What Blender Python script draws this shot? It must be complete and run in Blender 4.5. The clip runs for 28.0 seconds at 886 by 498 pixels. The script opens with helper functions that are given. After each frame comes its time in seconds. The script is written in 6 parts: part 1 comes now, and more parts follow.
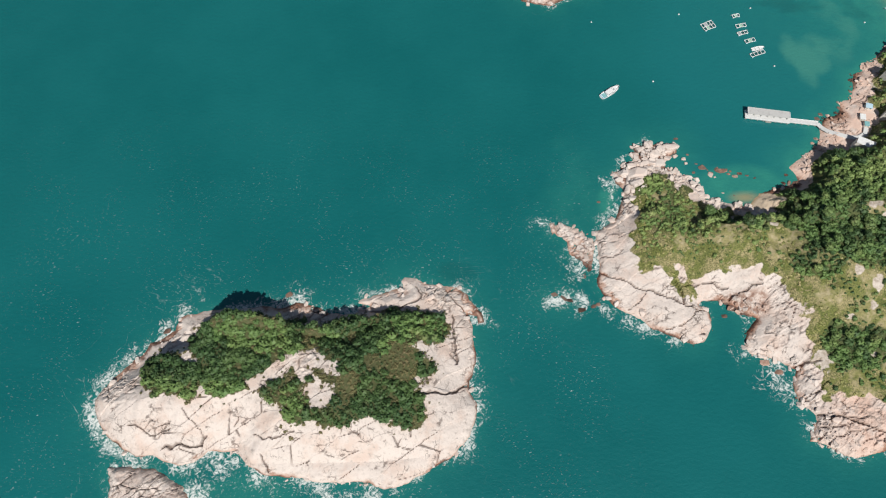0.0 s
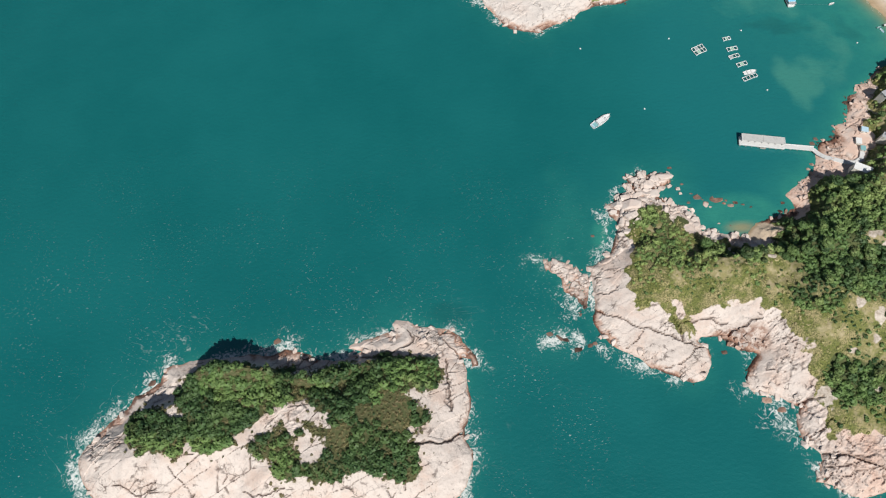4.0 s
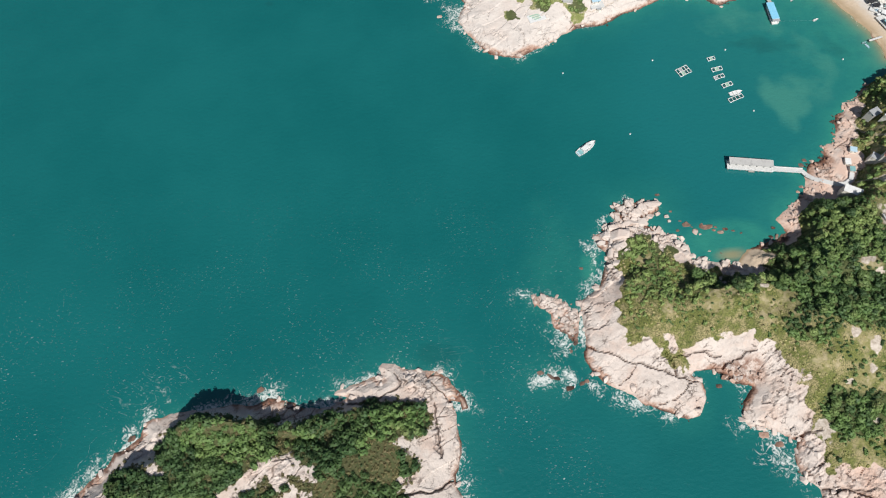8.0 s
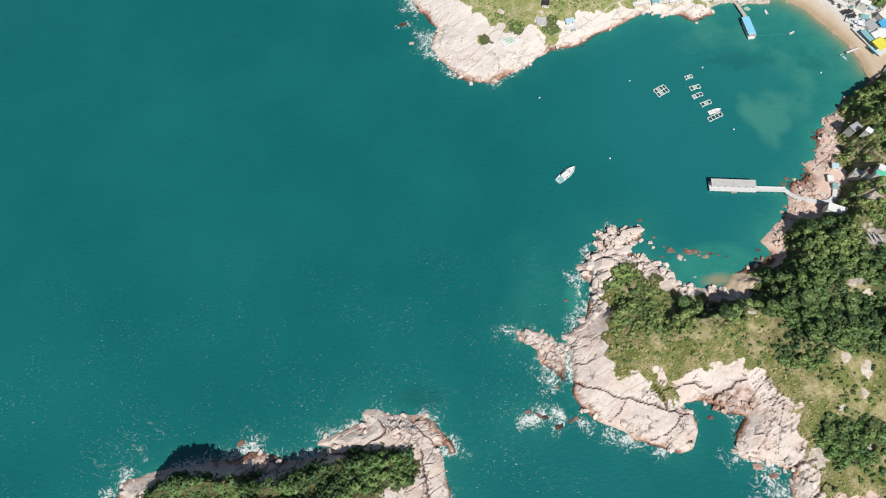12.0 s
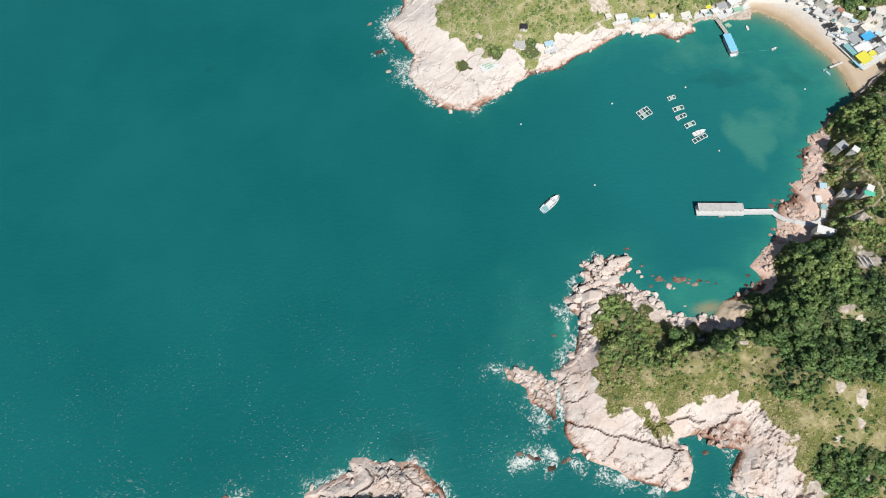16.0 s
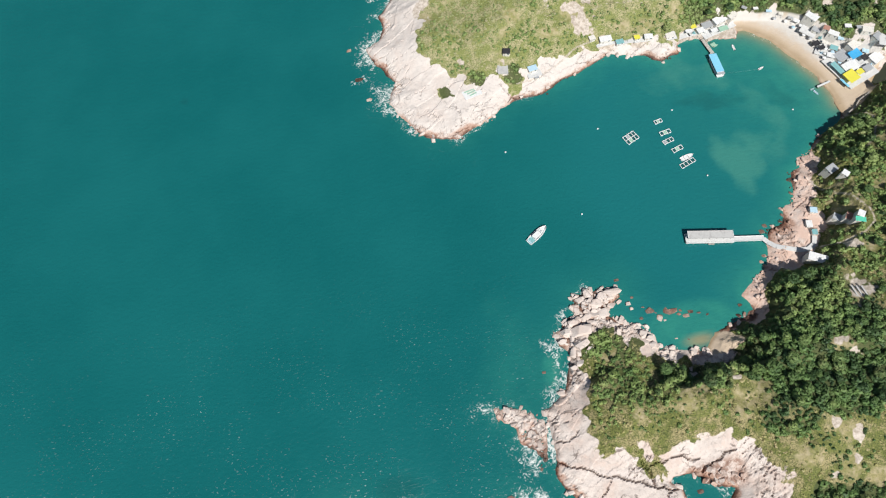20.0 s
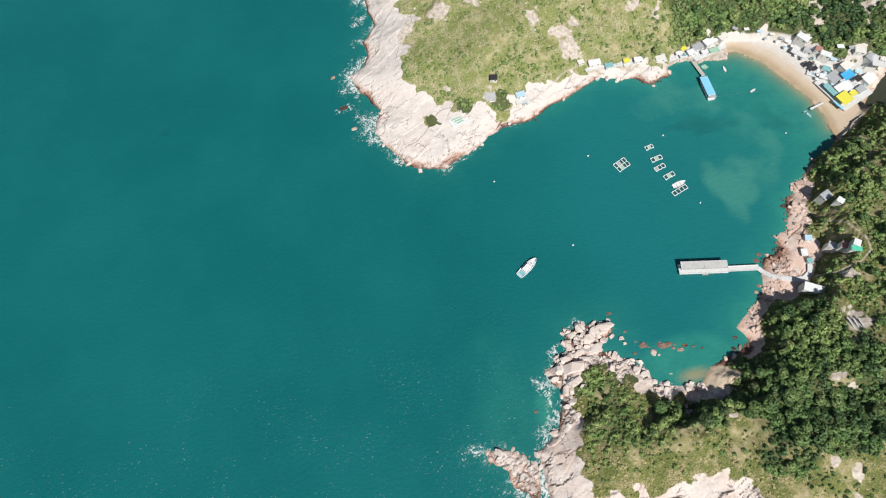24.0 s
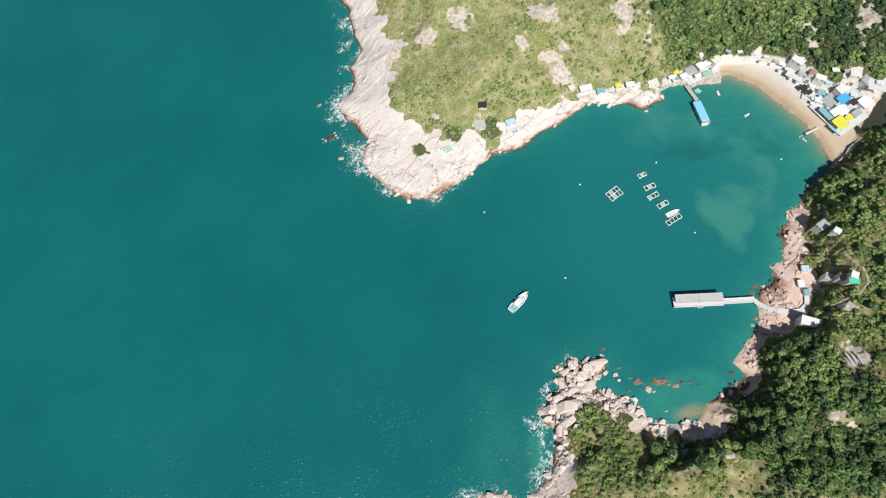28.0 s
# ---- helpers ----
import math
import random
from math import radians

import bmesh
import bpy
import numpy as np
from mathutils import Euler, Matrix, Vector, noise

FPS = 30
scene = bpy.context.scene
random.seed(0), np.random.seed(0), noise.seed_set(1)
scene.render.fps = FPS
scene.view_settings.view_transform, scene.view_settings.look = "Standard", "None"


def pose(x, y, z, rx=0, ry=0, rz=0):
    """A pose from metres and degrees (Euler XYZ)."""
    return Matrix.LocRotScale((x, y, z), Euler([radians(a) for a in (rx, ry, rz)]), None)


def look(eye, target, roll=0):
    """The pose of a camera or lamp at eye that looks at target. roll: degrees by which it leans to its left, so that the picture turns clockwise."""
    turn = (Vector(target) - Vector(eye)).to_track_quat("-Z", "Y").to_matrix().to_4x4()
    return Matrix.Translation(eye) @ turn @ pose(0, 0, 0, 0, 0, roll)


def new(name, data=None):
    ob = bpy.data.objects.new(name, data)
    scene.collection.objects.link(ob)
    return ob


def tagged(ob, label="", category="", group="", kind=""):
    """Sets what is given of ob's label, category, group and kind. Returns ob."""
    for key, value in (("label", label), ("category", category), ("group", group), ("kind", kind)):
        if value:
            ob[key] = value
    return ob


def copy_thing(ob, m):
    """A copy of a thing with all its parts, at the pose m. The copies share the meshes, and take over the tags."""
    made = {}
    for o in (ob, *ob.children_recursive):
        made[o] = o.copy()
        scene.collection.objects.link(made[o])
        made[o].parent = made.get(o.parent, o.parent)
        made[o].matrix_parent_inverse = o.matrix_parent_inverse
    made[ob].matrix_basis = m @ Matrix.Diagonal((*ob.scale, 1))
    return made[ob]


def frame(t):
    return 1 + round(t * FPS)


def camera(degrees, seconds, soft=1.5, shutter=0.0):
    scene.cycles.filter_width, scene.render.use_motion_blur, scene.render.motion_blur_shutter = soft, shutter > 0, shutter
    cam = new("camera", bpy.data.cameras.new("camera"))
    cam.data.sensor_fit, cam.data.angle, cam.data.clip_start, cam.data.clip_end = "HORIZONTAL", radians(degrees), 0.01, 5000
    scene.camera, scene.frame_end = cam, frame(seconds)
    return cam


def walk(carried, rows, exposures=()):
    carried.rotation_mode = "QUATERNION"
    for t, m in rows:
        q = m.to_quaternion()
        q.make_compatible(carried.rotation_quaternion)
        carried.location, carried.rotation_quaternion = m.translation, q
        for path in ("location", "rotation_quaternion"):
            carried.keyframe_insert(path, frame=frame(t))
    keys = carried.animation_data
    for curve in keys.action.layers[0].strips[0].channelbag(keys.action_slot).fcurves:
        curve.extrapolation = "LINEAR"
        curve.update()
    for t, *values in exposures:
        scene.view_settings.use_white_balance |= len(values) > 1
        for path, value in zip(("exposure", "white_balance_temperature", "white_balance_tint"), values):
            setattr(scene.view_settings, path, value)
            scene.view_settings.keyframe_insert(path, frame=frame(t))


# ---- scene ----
cam = camera(71.98, 28.0, 1.15)
# seconds, eye x y z, Euler angles in degrees
PATH = [
    (0.0, -0.136, 1.342, 315.974, 21.986, 0.710, -0.985),
    (1.0, 0.439, 6.771, 315.849, 22.093, 0.777, -1.221),
    (2.0, 1.208, 12.194, 315.729, 22.185, 0.836, -1.439),
    (3.0, 2.154, 17.608, 315.614, 22.242, 0.900, -1.942),
    (6.0, 5.882, 33.789, 315.300, 22.330, 0.956, -3.569),
    (7.0, 7.369, 39.157, 315.205, 22.341, 1.005, -4.034),
    (8.0, 8.954, 44.509, 315.115, 22.326, 1.026, -4.450),
    (9.0, 10.624, 49.843, 315.030, 22.328, 1.032, -5.057),
    (10.0, 12.367, 55.159, 314.951, 22.317, 0.982, -5.646),
    (11.0, 14.173, 60.455, 314.876, 22.298, 0.967, -6.354),
    (12.0, 16.032, 65.729, 314.806, 22.266, 1.016, -7.078),
    (15.0, 21.836, 81.406, 314.628, 22.191, 1.121, -8.732),
    (16.0, 23.822, 86.578, 314.578, 22.192, 1.121, -9.250),
    (17.0, 25.826, 91.720, 314.534, 22.146, 1.134, -9.728),
    (18.0, 27.841, 96.832, 314.494, 22.122, 1.091, -10.071),
    (19.0, 29.865, 101.912, 314.460, 22.087, 1.038, -10.305),
    (20.0, 31.896, 106.957, 314.430, 22.061, 1.051, -10.789),
    (21.0, 33.931, 111.967, 314.406, 22.067, 1.057, -11.184),
    (24.0, 40.065, 126.770, 314.363, 21.934, 1.030, -11.799),
    (25.0, 42.124, 131.624, 314.359, 21.936, 0.999, -12.001),
    (26.0, 44.194, 136.434, 314.360, 21.881, 0.932, -12.117),
    (27.0, 46.281, 141.200, 314.366, 21.875, 0.933, -12.244),
    (28.0, 48.388, 145.920, 314.376, 21.841, 0.986, -12.451),
]
walk(cam, [(t, pose(x, y, z, a, b, c)) for t, x, y, z, a, b, c in PATH], [(0, -0.14, 6450, 10), (11, -0.03, 6400, 10), (20, 0.02, 6350, 10), (28, 0.04, 6350, 10)])

# ---------------------------------------------------------------- light
SUN_HEIGHT, SUN_SIDE = 51.0, 170.0          # degrees above the horizon, compass bearing from +y
world = bpy.data.worlds.new("sky")
scene.world = world
world.use_nodes = True
wn = world.node_tree
sky = wn.nodes.new("ShaderNodeTexSky")
sky.sky_type, sky.sun_disc = "NISHITA", False
sky.sun_elevation, sky.sun_rotation = radians(SUN_HEIGHT), radians(SUN_SIDE)
sky.air_density, sky.dust_density = 1.0, 1.2
wn.links.new(sky.outputs[0], wn.nodes["Background"].inputs[0])
wn.nodes["Background"].inputs[1].default_value = 0.05
sun = new("sun", bpy.data.lights.new("sun", "SUN"))
sun.data.energy, sun.data.angle, sun.data.color = 4.85, radians(0.53), (1.0, 0.955, 0.88)
bearing, rise = radians(SUN_SIDE), radians(SUN_HEIGHT)
sun.matrix_world = look((100 + 500 * math.sin(bearing) * math.cos(rise), 200 + 500 * math.cos(bearing) * math.cos(rise), 500 * math.sin(rise)), (100, 200, 0))


# ---------------------------------------------------------------- noise on arrays
def lattice(i, j, seed):
    n = (i.astype(np.int64) * 374761393 + j.astype(np.int64) * 668265263 + seed * 974711) & 0x7FFFFFFF
    n = ((n ^ (n >> 13)) * 1274126177) & 0x7FFFFFFF
    return ((n ^ (n >> 16)) & 0xFFFFF) / float(0xFFFFF)


def value_noise(x, y, seed=0):
    i, j = np.floor(x), np.floor(y)
    u, v = x - i, y - j
    u, v = u * u * (3 - 2 * u), v * v * (3 - 2 * v)
    a, b = lattice(i, j, seed), lattice(i + 1, j, seed)
    c, d = lattice(i, j + 1, seed), lattice(i + 1, j + 1, seed)
    return (a + (b - a) * u) * (1 - v) + (c + (d - c) * u) * v


def fbm(x, y, seed=0, octaves=4):
    total, gain = 0.0, 0.5
    for k in range(octaves):
        total = total + gain * (value_noise(x * 2 ** k, y * 2 ** k, seed + 17 * k) - 0.5)
        gain *= 0.5
    return total * 2


def cells(x, y, seed=0):
    """Distance to the nearest edge between irregular cells, and a random number for each cell."""
    i, j = np.floor(x), np.floor(y)
    one, two, tag = np.full(x.shape, 9.0), np.full(x.shape, 9.0), np.zeros(x.shape)
    for di in (-1, 0, 1):
        for dj in (-1, 0, 1):
            px, py = i + di + 0.9 * lattice(i + di, j + dj, seed), j + dj + 0.9 * lattice(i + di, j + dj, seed + 5)
            r = np.hypot(px - x, py - y)
            nearer = r < one
            two = np.where(nearer, one, np.minimum(two, r))
            tag = np.where(nearer, lattice(i + di, j + dj, seed + 9), tag)
            one = np.where(nearer, r, one)
    return two - one, tag


def inside(points, x, y):
    """Signed distance to a closed outline: positive within."""
    x, y = np.asarray(x, float), np.asarray(y, float)
    best, odd = np.full(x.shape, 1e18), np.zeros(x.shape, bool)
    for (ax, ay), (bx, by) in zip(points, points[1:] + points[:1]):
        ex, ey = bx - ax, by - ay
        k = np.clip(((x - ax) * ex + (y - ay) * ey) / max(ex * ex + ey * ey, 1e-9), 0, 1)
        best = np.minimum(best, (x - ax - k * ex) ** 2 + (y - ay - k * ey) ** 2)
        if ay != by:
            odd ^= ((y < ay) != (y < by)) & (x < ax + (y - ay) * ex / ey)
    return np.where(odd, 1, -1) * np.sqrt(best)


def ramp(v, low, high):
    k = np.clip((v - low) / (high - low), 0, 1)
    return k * k * (3 - 2 * k)


def line_distance(points, x, y):
    best = np.full(np.shape(x), 1e18)
    for (ax, ay), (bx, by) in zip(points, points[1:]):
        ex, ey = bx - ax, by - ay
        k = np.clip(((x - ax) * ex + (y - ay) * ey) / (ex * ex + ey * ey), 0, 1)
        best = np.minimum(best, (x - ax - k * ex) ** 2 + (y - ay - k * ey) ** 2)
    return np.sqrt(best)


# ---------------------------------------------------------------- materials
class Nodes:
    """A thin hand for writing node materials."""

    def __init__(self, name, roughness=0.8, metallic=0.0, specular=0.3):
        self.m = bpy.data.materials.new(name)
        self.m.use_nodes = True
        self.t = self.m.node_tree
        self.bsdf = self.t.nodes["Principled BSDF"]
        self.bsdf.inputs["Roughness"].default_value = roughness
        self.bsdf.inputs["Metallic"].default_value = metallic
        self.bsdf.inputs["Specular IOR Level"].default_value = specular
        self.place = self.t.nodes.new("ShaderNodeNewGeometry").outputs["Position"]

    def put(self, socket, value):
        if isinstance(value, bpy.types.NodeSocket):
            self.t.links.new(value, socket)
        elif isinstance(value, tuple) and len(value) == 3 and socket.type == "RGBA":
            socket.default_value = (*value, 1)
        else:
            socket.default_value = value

    def attr(self, name):
        n = self.t.nodes.new("ShaderNodeAttribute")
        n.attribute_name = name
        return n.outputs["Fac"]

    def noise(self, scale, detail=4.0, rough=0.6, stretch=(1, 1, 1), turn=0.0, distort=0.0):
        n = self.t.nodes.new("ShaderNodeTexNoise")
        n.inputs["Scale"].default_value, n.inputs["Detail"].default_value = scale, detail
        n.inputs["Roughness"].default_value, n.inputs["Distortion"].default_value = rough, distort
        self.put(n.inputs["Vector"], self.turned(stretch, turn))
        return n.outputs["Fac"]

    def turned(self, stretch=(1, 1, 1), turn=0.0):
        if stretch == (1, 1, 1) and turn == 0:
            return self.place
        n = self.t.nodes.new("ShaderNodeMapping")
        n.inputs["Scale"].default_value = stretch
        n.inputs["Rotation"].default_value = (0, 0, radians(turn))
        self.put(n.inputs["Vector"], self.place)
        return n.outputs[0]

    def joints(self, scale, stretch=(1, 1, 1), turn=0.0, wobble=0.8):
        """Distance to the edge of irregular cells."""
        w = self.t.nodes.new("ShaderNodeTexNoise")
        w.inputs["Scale"].default_value, w.inputs["Detail"].default_value = 0.35, 3
        self.put(w.inputs["Vector"], self.place)
        add = self.t.nodes.new("ShaderNodeVectorMath")
        add.operation = "MULTIPLY_ADD"
        add.inputs[1].default_value = (wobble * 3,) * 3
        self.put(add.inputs[0], w.outputs["Color"])
        self.put(add.inputs[2], self.turned(stretch, turn))
        n = self.t.nodes.new("ShaderNodeTexVoronoi")
        n.feature = "DISTANCE_TO_EDGE"
        n.inputs["Scale"].default_value = scale
        self.put(n.inputs["Vector"], add.outputs[0])
        return n.outputs["Distance"]

    def math(self, kind, a, b=0.0, clamp=False):
        n = self.t.nodes.new("ShaderNodeMath")
        n.operation, n.use_clamp = kind, clamp
        self.put(n.inputs[0], a)
        self.put(n.inputs[1], b)
        return n.outputs[0]

    def step(self, v, low, high, a=0.0, b=1.0):
        n = self.t.nodes.new("ShaderNodeMapRange")
        n.interpolation_type = "SMOOTHSTEP"
        self.put(n.inputs["Value"], v)
        for key, value in (("From Min", low), ("From Max", high), ("To Min", a), ("To Max", b)):
            n.inputs[key].default_value = value
        return n.outputs[0]

    def mix(self, f, a, b):
        n = self.t.nodes.new("ShaderNodeMix")
        n.data_type = "RGBA"
        self.put(n.inputs[0], f)
        self.put(n.inputs[6], a)
        self.put(n.inputs[7], b)
        return n.outputs[2]

    def height(self):
        n = self.t.nodes.new("ShaderNodeSeparateXYZ")
        self.put(n.inputs[0], self.place)
        return n.outputs[2]

    def own(self):
        return self.t.nodes.new("ShaderNodeObjectInfo").outputs["Random"]

    def island(self):
        return self.t.nodes.new("ShaderNodeNewGeometry").outputs["Random Per Island"]

    def bump(self, v, strength, distance):
        n = self.t.nodes.new("ShaderNodeBump")
        n.inputs["Strength"].default_value, n.inputs["Distance"].default_value = strength, distance
        self.put(n.inputs["Height"], v)
        self.put(self.bsdf.inputs["Normal"], n.outputs[0])

    def done(self, colour, roughness=None):
        self.put(self.bsdf.inputs["Base Color"], colour)
        if roughness is not None:
            self.put(self.bsdf.inputs["Roughness"], roughness)
        return self.m


def rock_colour(n, broken, tide=-2.9, specks=0.85):
    """Pale granite with pink and grey patches, dark joints and a rusty tidal band."""
    tone = n.mix(n.step(n.noise(0.07, 6, 0.66), 0.44, 0.66), ROCK_PALE, ROCK_PINK)
    tone = n.mix(n.step(n.noise(0.5, 5, 0.7), 0.52, 0.72), tone, ROCK_GREY)
    worn = n.math("ADD", n.math("MULTIPLY", n.attr("rough"), 0.9), 0.10)
    tone = n.mix(n.math("MULTIPLY", worn, n.step(n.noise(1.3, 4, 0.65, (1, 0.35, 1), 24), 0.56, 0.72, 0, 0.7)), tone, (0.20, 0.13, 0.10))
    speck = n.math("MULTIPLY", n.step(n.noise(0.9, 7, 0.74, (1, 0.6, 1), 24), 0.53, 0.64, 0, specks), n.step(n.noise(0.10, 5, 0.6), 0.40, 0.60, 0.25, 1.0))
    tone = n.mix(n.math("MULTIPLY", speck, worn), tone, (0.16, 0.115, 0.09))
    tone = n.mix(n.step(n.noise(0.9, 6, 0.75), 0.66, 0.74, 0, 0.45), tone, (0.22, 0.17, 0.14))
    hair = n.math("MULTIPLY", n.step(n.joints(0.55, (0.5, 1.3, 1), -28, 0.5), 0.0, 0.05, 1, 0), n.step(n.noise(0.22, 4), 0.54, 0.68, 0, 0.5))
    tone = n.mix(n.math("MULTIPLY", hair, worn), tone, (0.13, 0.09, 0.07))
    for turn, scale, stretch, gate in ((62, 0.20, (1, 0.16, 1), 0.10), (-24, 0.22, (1, 0.2, 1), 0.09)):
        split = n.step(n.math("ABSOLUTE", n.math("SUBTRACT", n.noise(scale, 3, 0.6, stretch, turn, 0.5), 0.5)), 0.003, 0.010, 1, 0)
        split = n.math("MULTIPLY", split, n.step(n.noise(gate, 5, 0.7), 0.54, 0.64, 0, 0.55))
        tone = n.mix(n.math("MULTIPLY", split, n.math("ADD", worn, 0.12)), tone, (0.14, 0.09, 0.07))
    east = n.t.nodes.new("ShaderNodeSeparateXYZ")
    n.put(east.inputs[0], n.place)
    lee = n.math("MULTIPLY", n.step(east.outputs[0], 178, 204), n.step(east.outputs[1], 284, 300, 1, 0))
    inlet = n.math("MULTIPLY", n.step(east.outputs[0], 146, 152), n.step(east.outputs[0], 166, 172, 1, 0))
    inlet = n.math("MULTIPLY", inlet, n.math("MULTIPLY", n.step(east.outputs[1], 84, 88), n.step(east.outputs[1], 97, 102, 1, 0)))
    tone = n.mix(n.math("MULTIPLY", inlet, n.step(n.noise(0.35, 5, 0.7), 0.40, 0.58, 0.1, 0.85)), tone, (0.24, 0.13, 0.09))
    lee = n.math("MULTIPLY", lee, n.step(n.noise(0.2, 5, 0.65), 0.3, 0.6, 0.2, 0.75))
    tone = n.mix(lee, tone, (0.66, 0.46, 0.37))
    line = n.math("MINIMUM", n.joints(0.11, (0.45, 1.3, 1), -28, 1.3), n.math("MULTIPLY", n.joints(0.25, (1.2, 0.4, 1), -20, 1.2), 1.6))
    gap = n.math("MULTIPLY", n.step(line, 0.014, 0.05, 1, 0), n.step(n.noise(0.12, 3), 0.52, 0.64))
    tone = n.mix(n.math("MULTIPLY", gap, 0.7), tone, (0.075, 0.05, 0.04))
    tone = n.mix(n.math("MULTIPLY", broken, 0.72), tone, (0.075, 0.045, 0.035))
    wet = n.math("ADD", n.height(), n.math("MULTIPLY", n.noise(0.22, 6, 0.7), tide))
    wet = n.math("ADD", wet, n.step(n.noise(0.035, 3, 0.5), 0.36, 0.64, -0.55, 1.3))
    tone = n.mix(n.math("MULTIPLY", n.step(wet, -0.5, 0.5, 0.85, 0), n.step(n.noise(0.06, 4, 0.6), 0.40, 0.58, 0.15, 1)), tone, n.mix(n.step(n.noise(0.7, 5, 0.7), 0.4, 0.62), (0.52, 0.34, 0.26), (0.34, 0.19, 0.13)))
    tone = n.mix(n.step(wet, -1.25, -0.45, 0.9, 0), tone, n.mix(n.step(n.noise(0.8, 4), 0.4, 0.6), (0.23, 0.10, 0.06), (0.10, 0.055, 0.04)))
    return n.mix(n.step(wet, -1.9, -1.2, 0.8, 0), tone, (0.03, 0.022, 0.018)), wet


ROCK_PALE, ROCK_PINK, ROCK_GREY = (0.665, 0.59, 0.54), (0.62, 0.50, 0.435), (0.46, 0.40, 0.36)


def ground_material():
    n = Nodes("island_ground", 0.85)
    tone, wet = rock_colour(n, n.attr("joint_and_shade"))
    # Cape rock mixed whiter and cooler, with distance haze put into its colour.
    tone = n.mix(n.math("MULTIPLY", n.attr("meadow"), n.step(wet, -0.2, 0.8, 0, 0.5)), tone, (0.67, 0.635, 0.60))
    soil = n.mix(n.step(n.noise(0.16, 5), 0.42, 0.6), (0.18, 0.195, 0.055), (0.38, 0.32, 0.165))
    pale = n.mix(n.step(n.noise(0.16, 5), 0.42, 0.6), (0.26, 0.28, 0.10), (0.45, 0.40, 0.24))
    soil = n.mix(n.attr("meadow"), soil, pale)
    soil = n.mix(n.attr("heath"), soil, n.mix(n.step(n.noise(0.4, 5), 0.4, 0.6), (0.13, 0.11, 0.055), (0.27, 0.20, 0.125)))
    soil = n.mix(n.step(n.noise(1.6, 4, 0.7), 0.42, 0.60, 0, 0.85), soil, n.mix(n.attr("meadow"), (0.055, 0.075, 0.022), (0.13, 0.16, 0.045)))
    soil = n.mix(n.math("MULTIPLY", n.attr("dry"), n.step(n.noise(0.8, 5, 0.7), 0.36, 0.60, 0.25, 0.9)), soil, n.mix(n.step(n.noise(0.3, 5), 0.4, 0.6), (0.29, 0.265, 0.115), (0.45, 0.38, 0.24)))
    soil = n.mix(n.math("MULTIPLY", n.attr("wood"), 0.85), soil, n.mix(n.noise(0.8, 4), (0.045, 0.065, 0.024), (0.085, 0.105, 0.04)))
    grown = n.step(n.math("ADD", n.attr("green"), n.math("MULTIPLY", n.math("ADD", n.noise(0.9, 5, 0.7), n.noise(0.25, 4, 0.6)), 0.75)), 1.12, 1.30)
    tone = n.mix(grown, tone, soil)
    tan = n.mix(n.step(n.noise(0.5, 6, 0.7), 0.35, 0.65), (0.38, 0.32, 0.26), (0.62, 0.555, 0.49))
    tone = n.mix(n.step(n.math("ADD", n.attr("bare"), n.math("MULTIPLY", n.noise(0.6, 6, 0.7), 1.2)), 0.95, 1.35), tone, tan)
    sand = n.mix(n.step(n.height(), 0.15, 0.9), (0.40, 0.30, 0.19), n.mix(n.math("MULTIPLY", n.attr("meadow"), n.step(n.math("ADD", n.height(), n.math("MULTIPLY", n.noise(0.35, 6, 0.7), 1.2)), 1.3, 2.4)), (0.55, 0.445, 0.335), (0.60, 0.575, 0.54)))
    tone = n.mix(n.step(n.attr("sand"), 0.35, 0.65), tone, sand)
    grain = n.math("ADD", n.noise(0.9, 6, 0.65), n.math("MULTIPLY", n.joints(0.45), 0.6))
    n.bump(grain, 0.5, 0.5)
    return n.done(tone, n.step(wet, -2.0, -0.6, 0.35, 0.88))


def boulder_material(name, tide):
    n = Nodes(name, 0.85)
    zero = n.step(n.noise(2.0, 4), 0.62, 0.75)
    tone, wet = rock_colour(n, n.math("MULTIPLY", zero, 0.2), tide, 0.45)
    tone = n.mix(n.math("MULTIPLY", n.own(), 0.5), tone, ROCK_PALE if tide > -2 else (0.31, 0.215, 0.17))
    n.bump(n.noise(1.4, 6, 0.65), 0.5, 0.4)
    return n.done(tone, n.step(wet, -2.0, -0.6, 0.35, 0.88))


def leaf_material(name, dark, mid, light, dry, parched=0.54):
    n = Nodes(name, 0.6, specular=0.35)
    tone = n.mix(n.step(n.attr("plant"), 0.1, 0.9), dark, mid)
    tone = n.mix(n.step(n.noise(0.05, 5, 0.6), 0.45, 0.65, 0, 0.75), tone, light)
    tone = n.mix(n.step(n.noise(0.085, 5, 0.65), parched, parched + 0.16, 0, 0.7), tone, dry)
    tone = n.mix(n.math("MULTIPLY", n.island(), 0.5), tone, light)
    return n.done(tone)


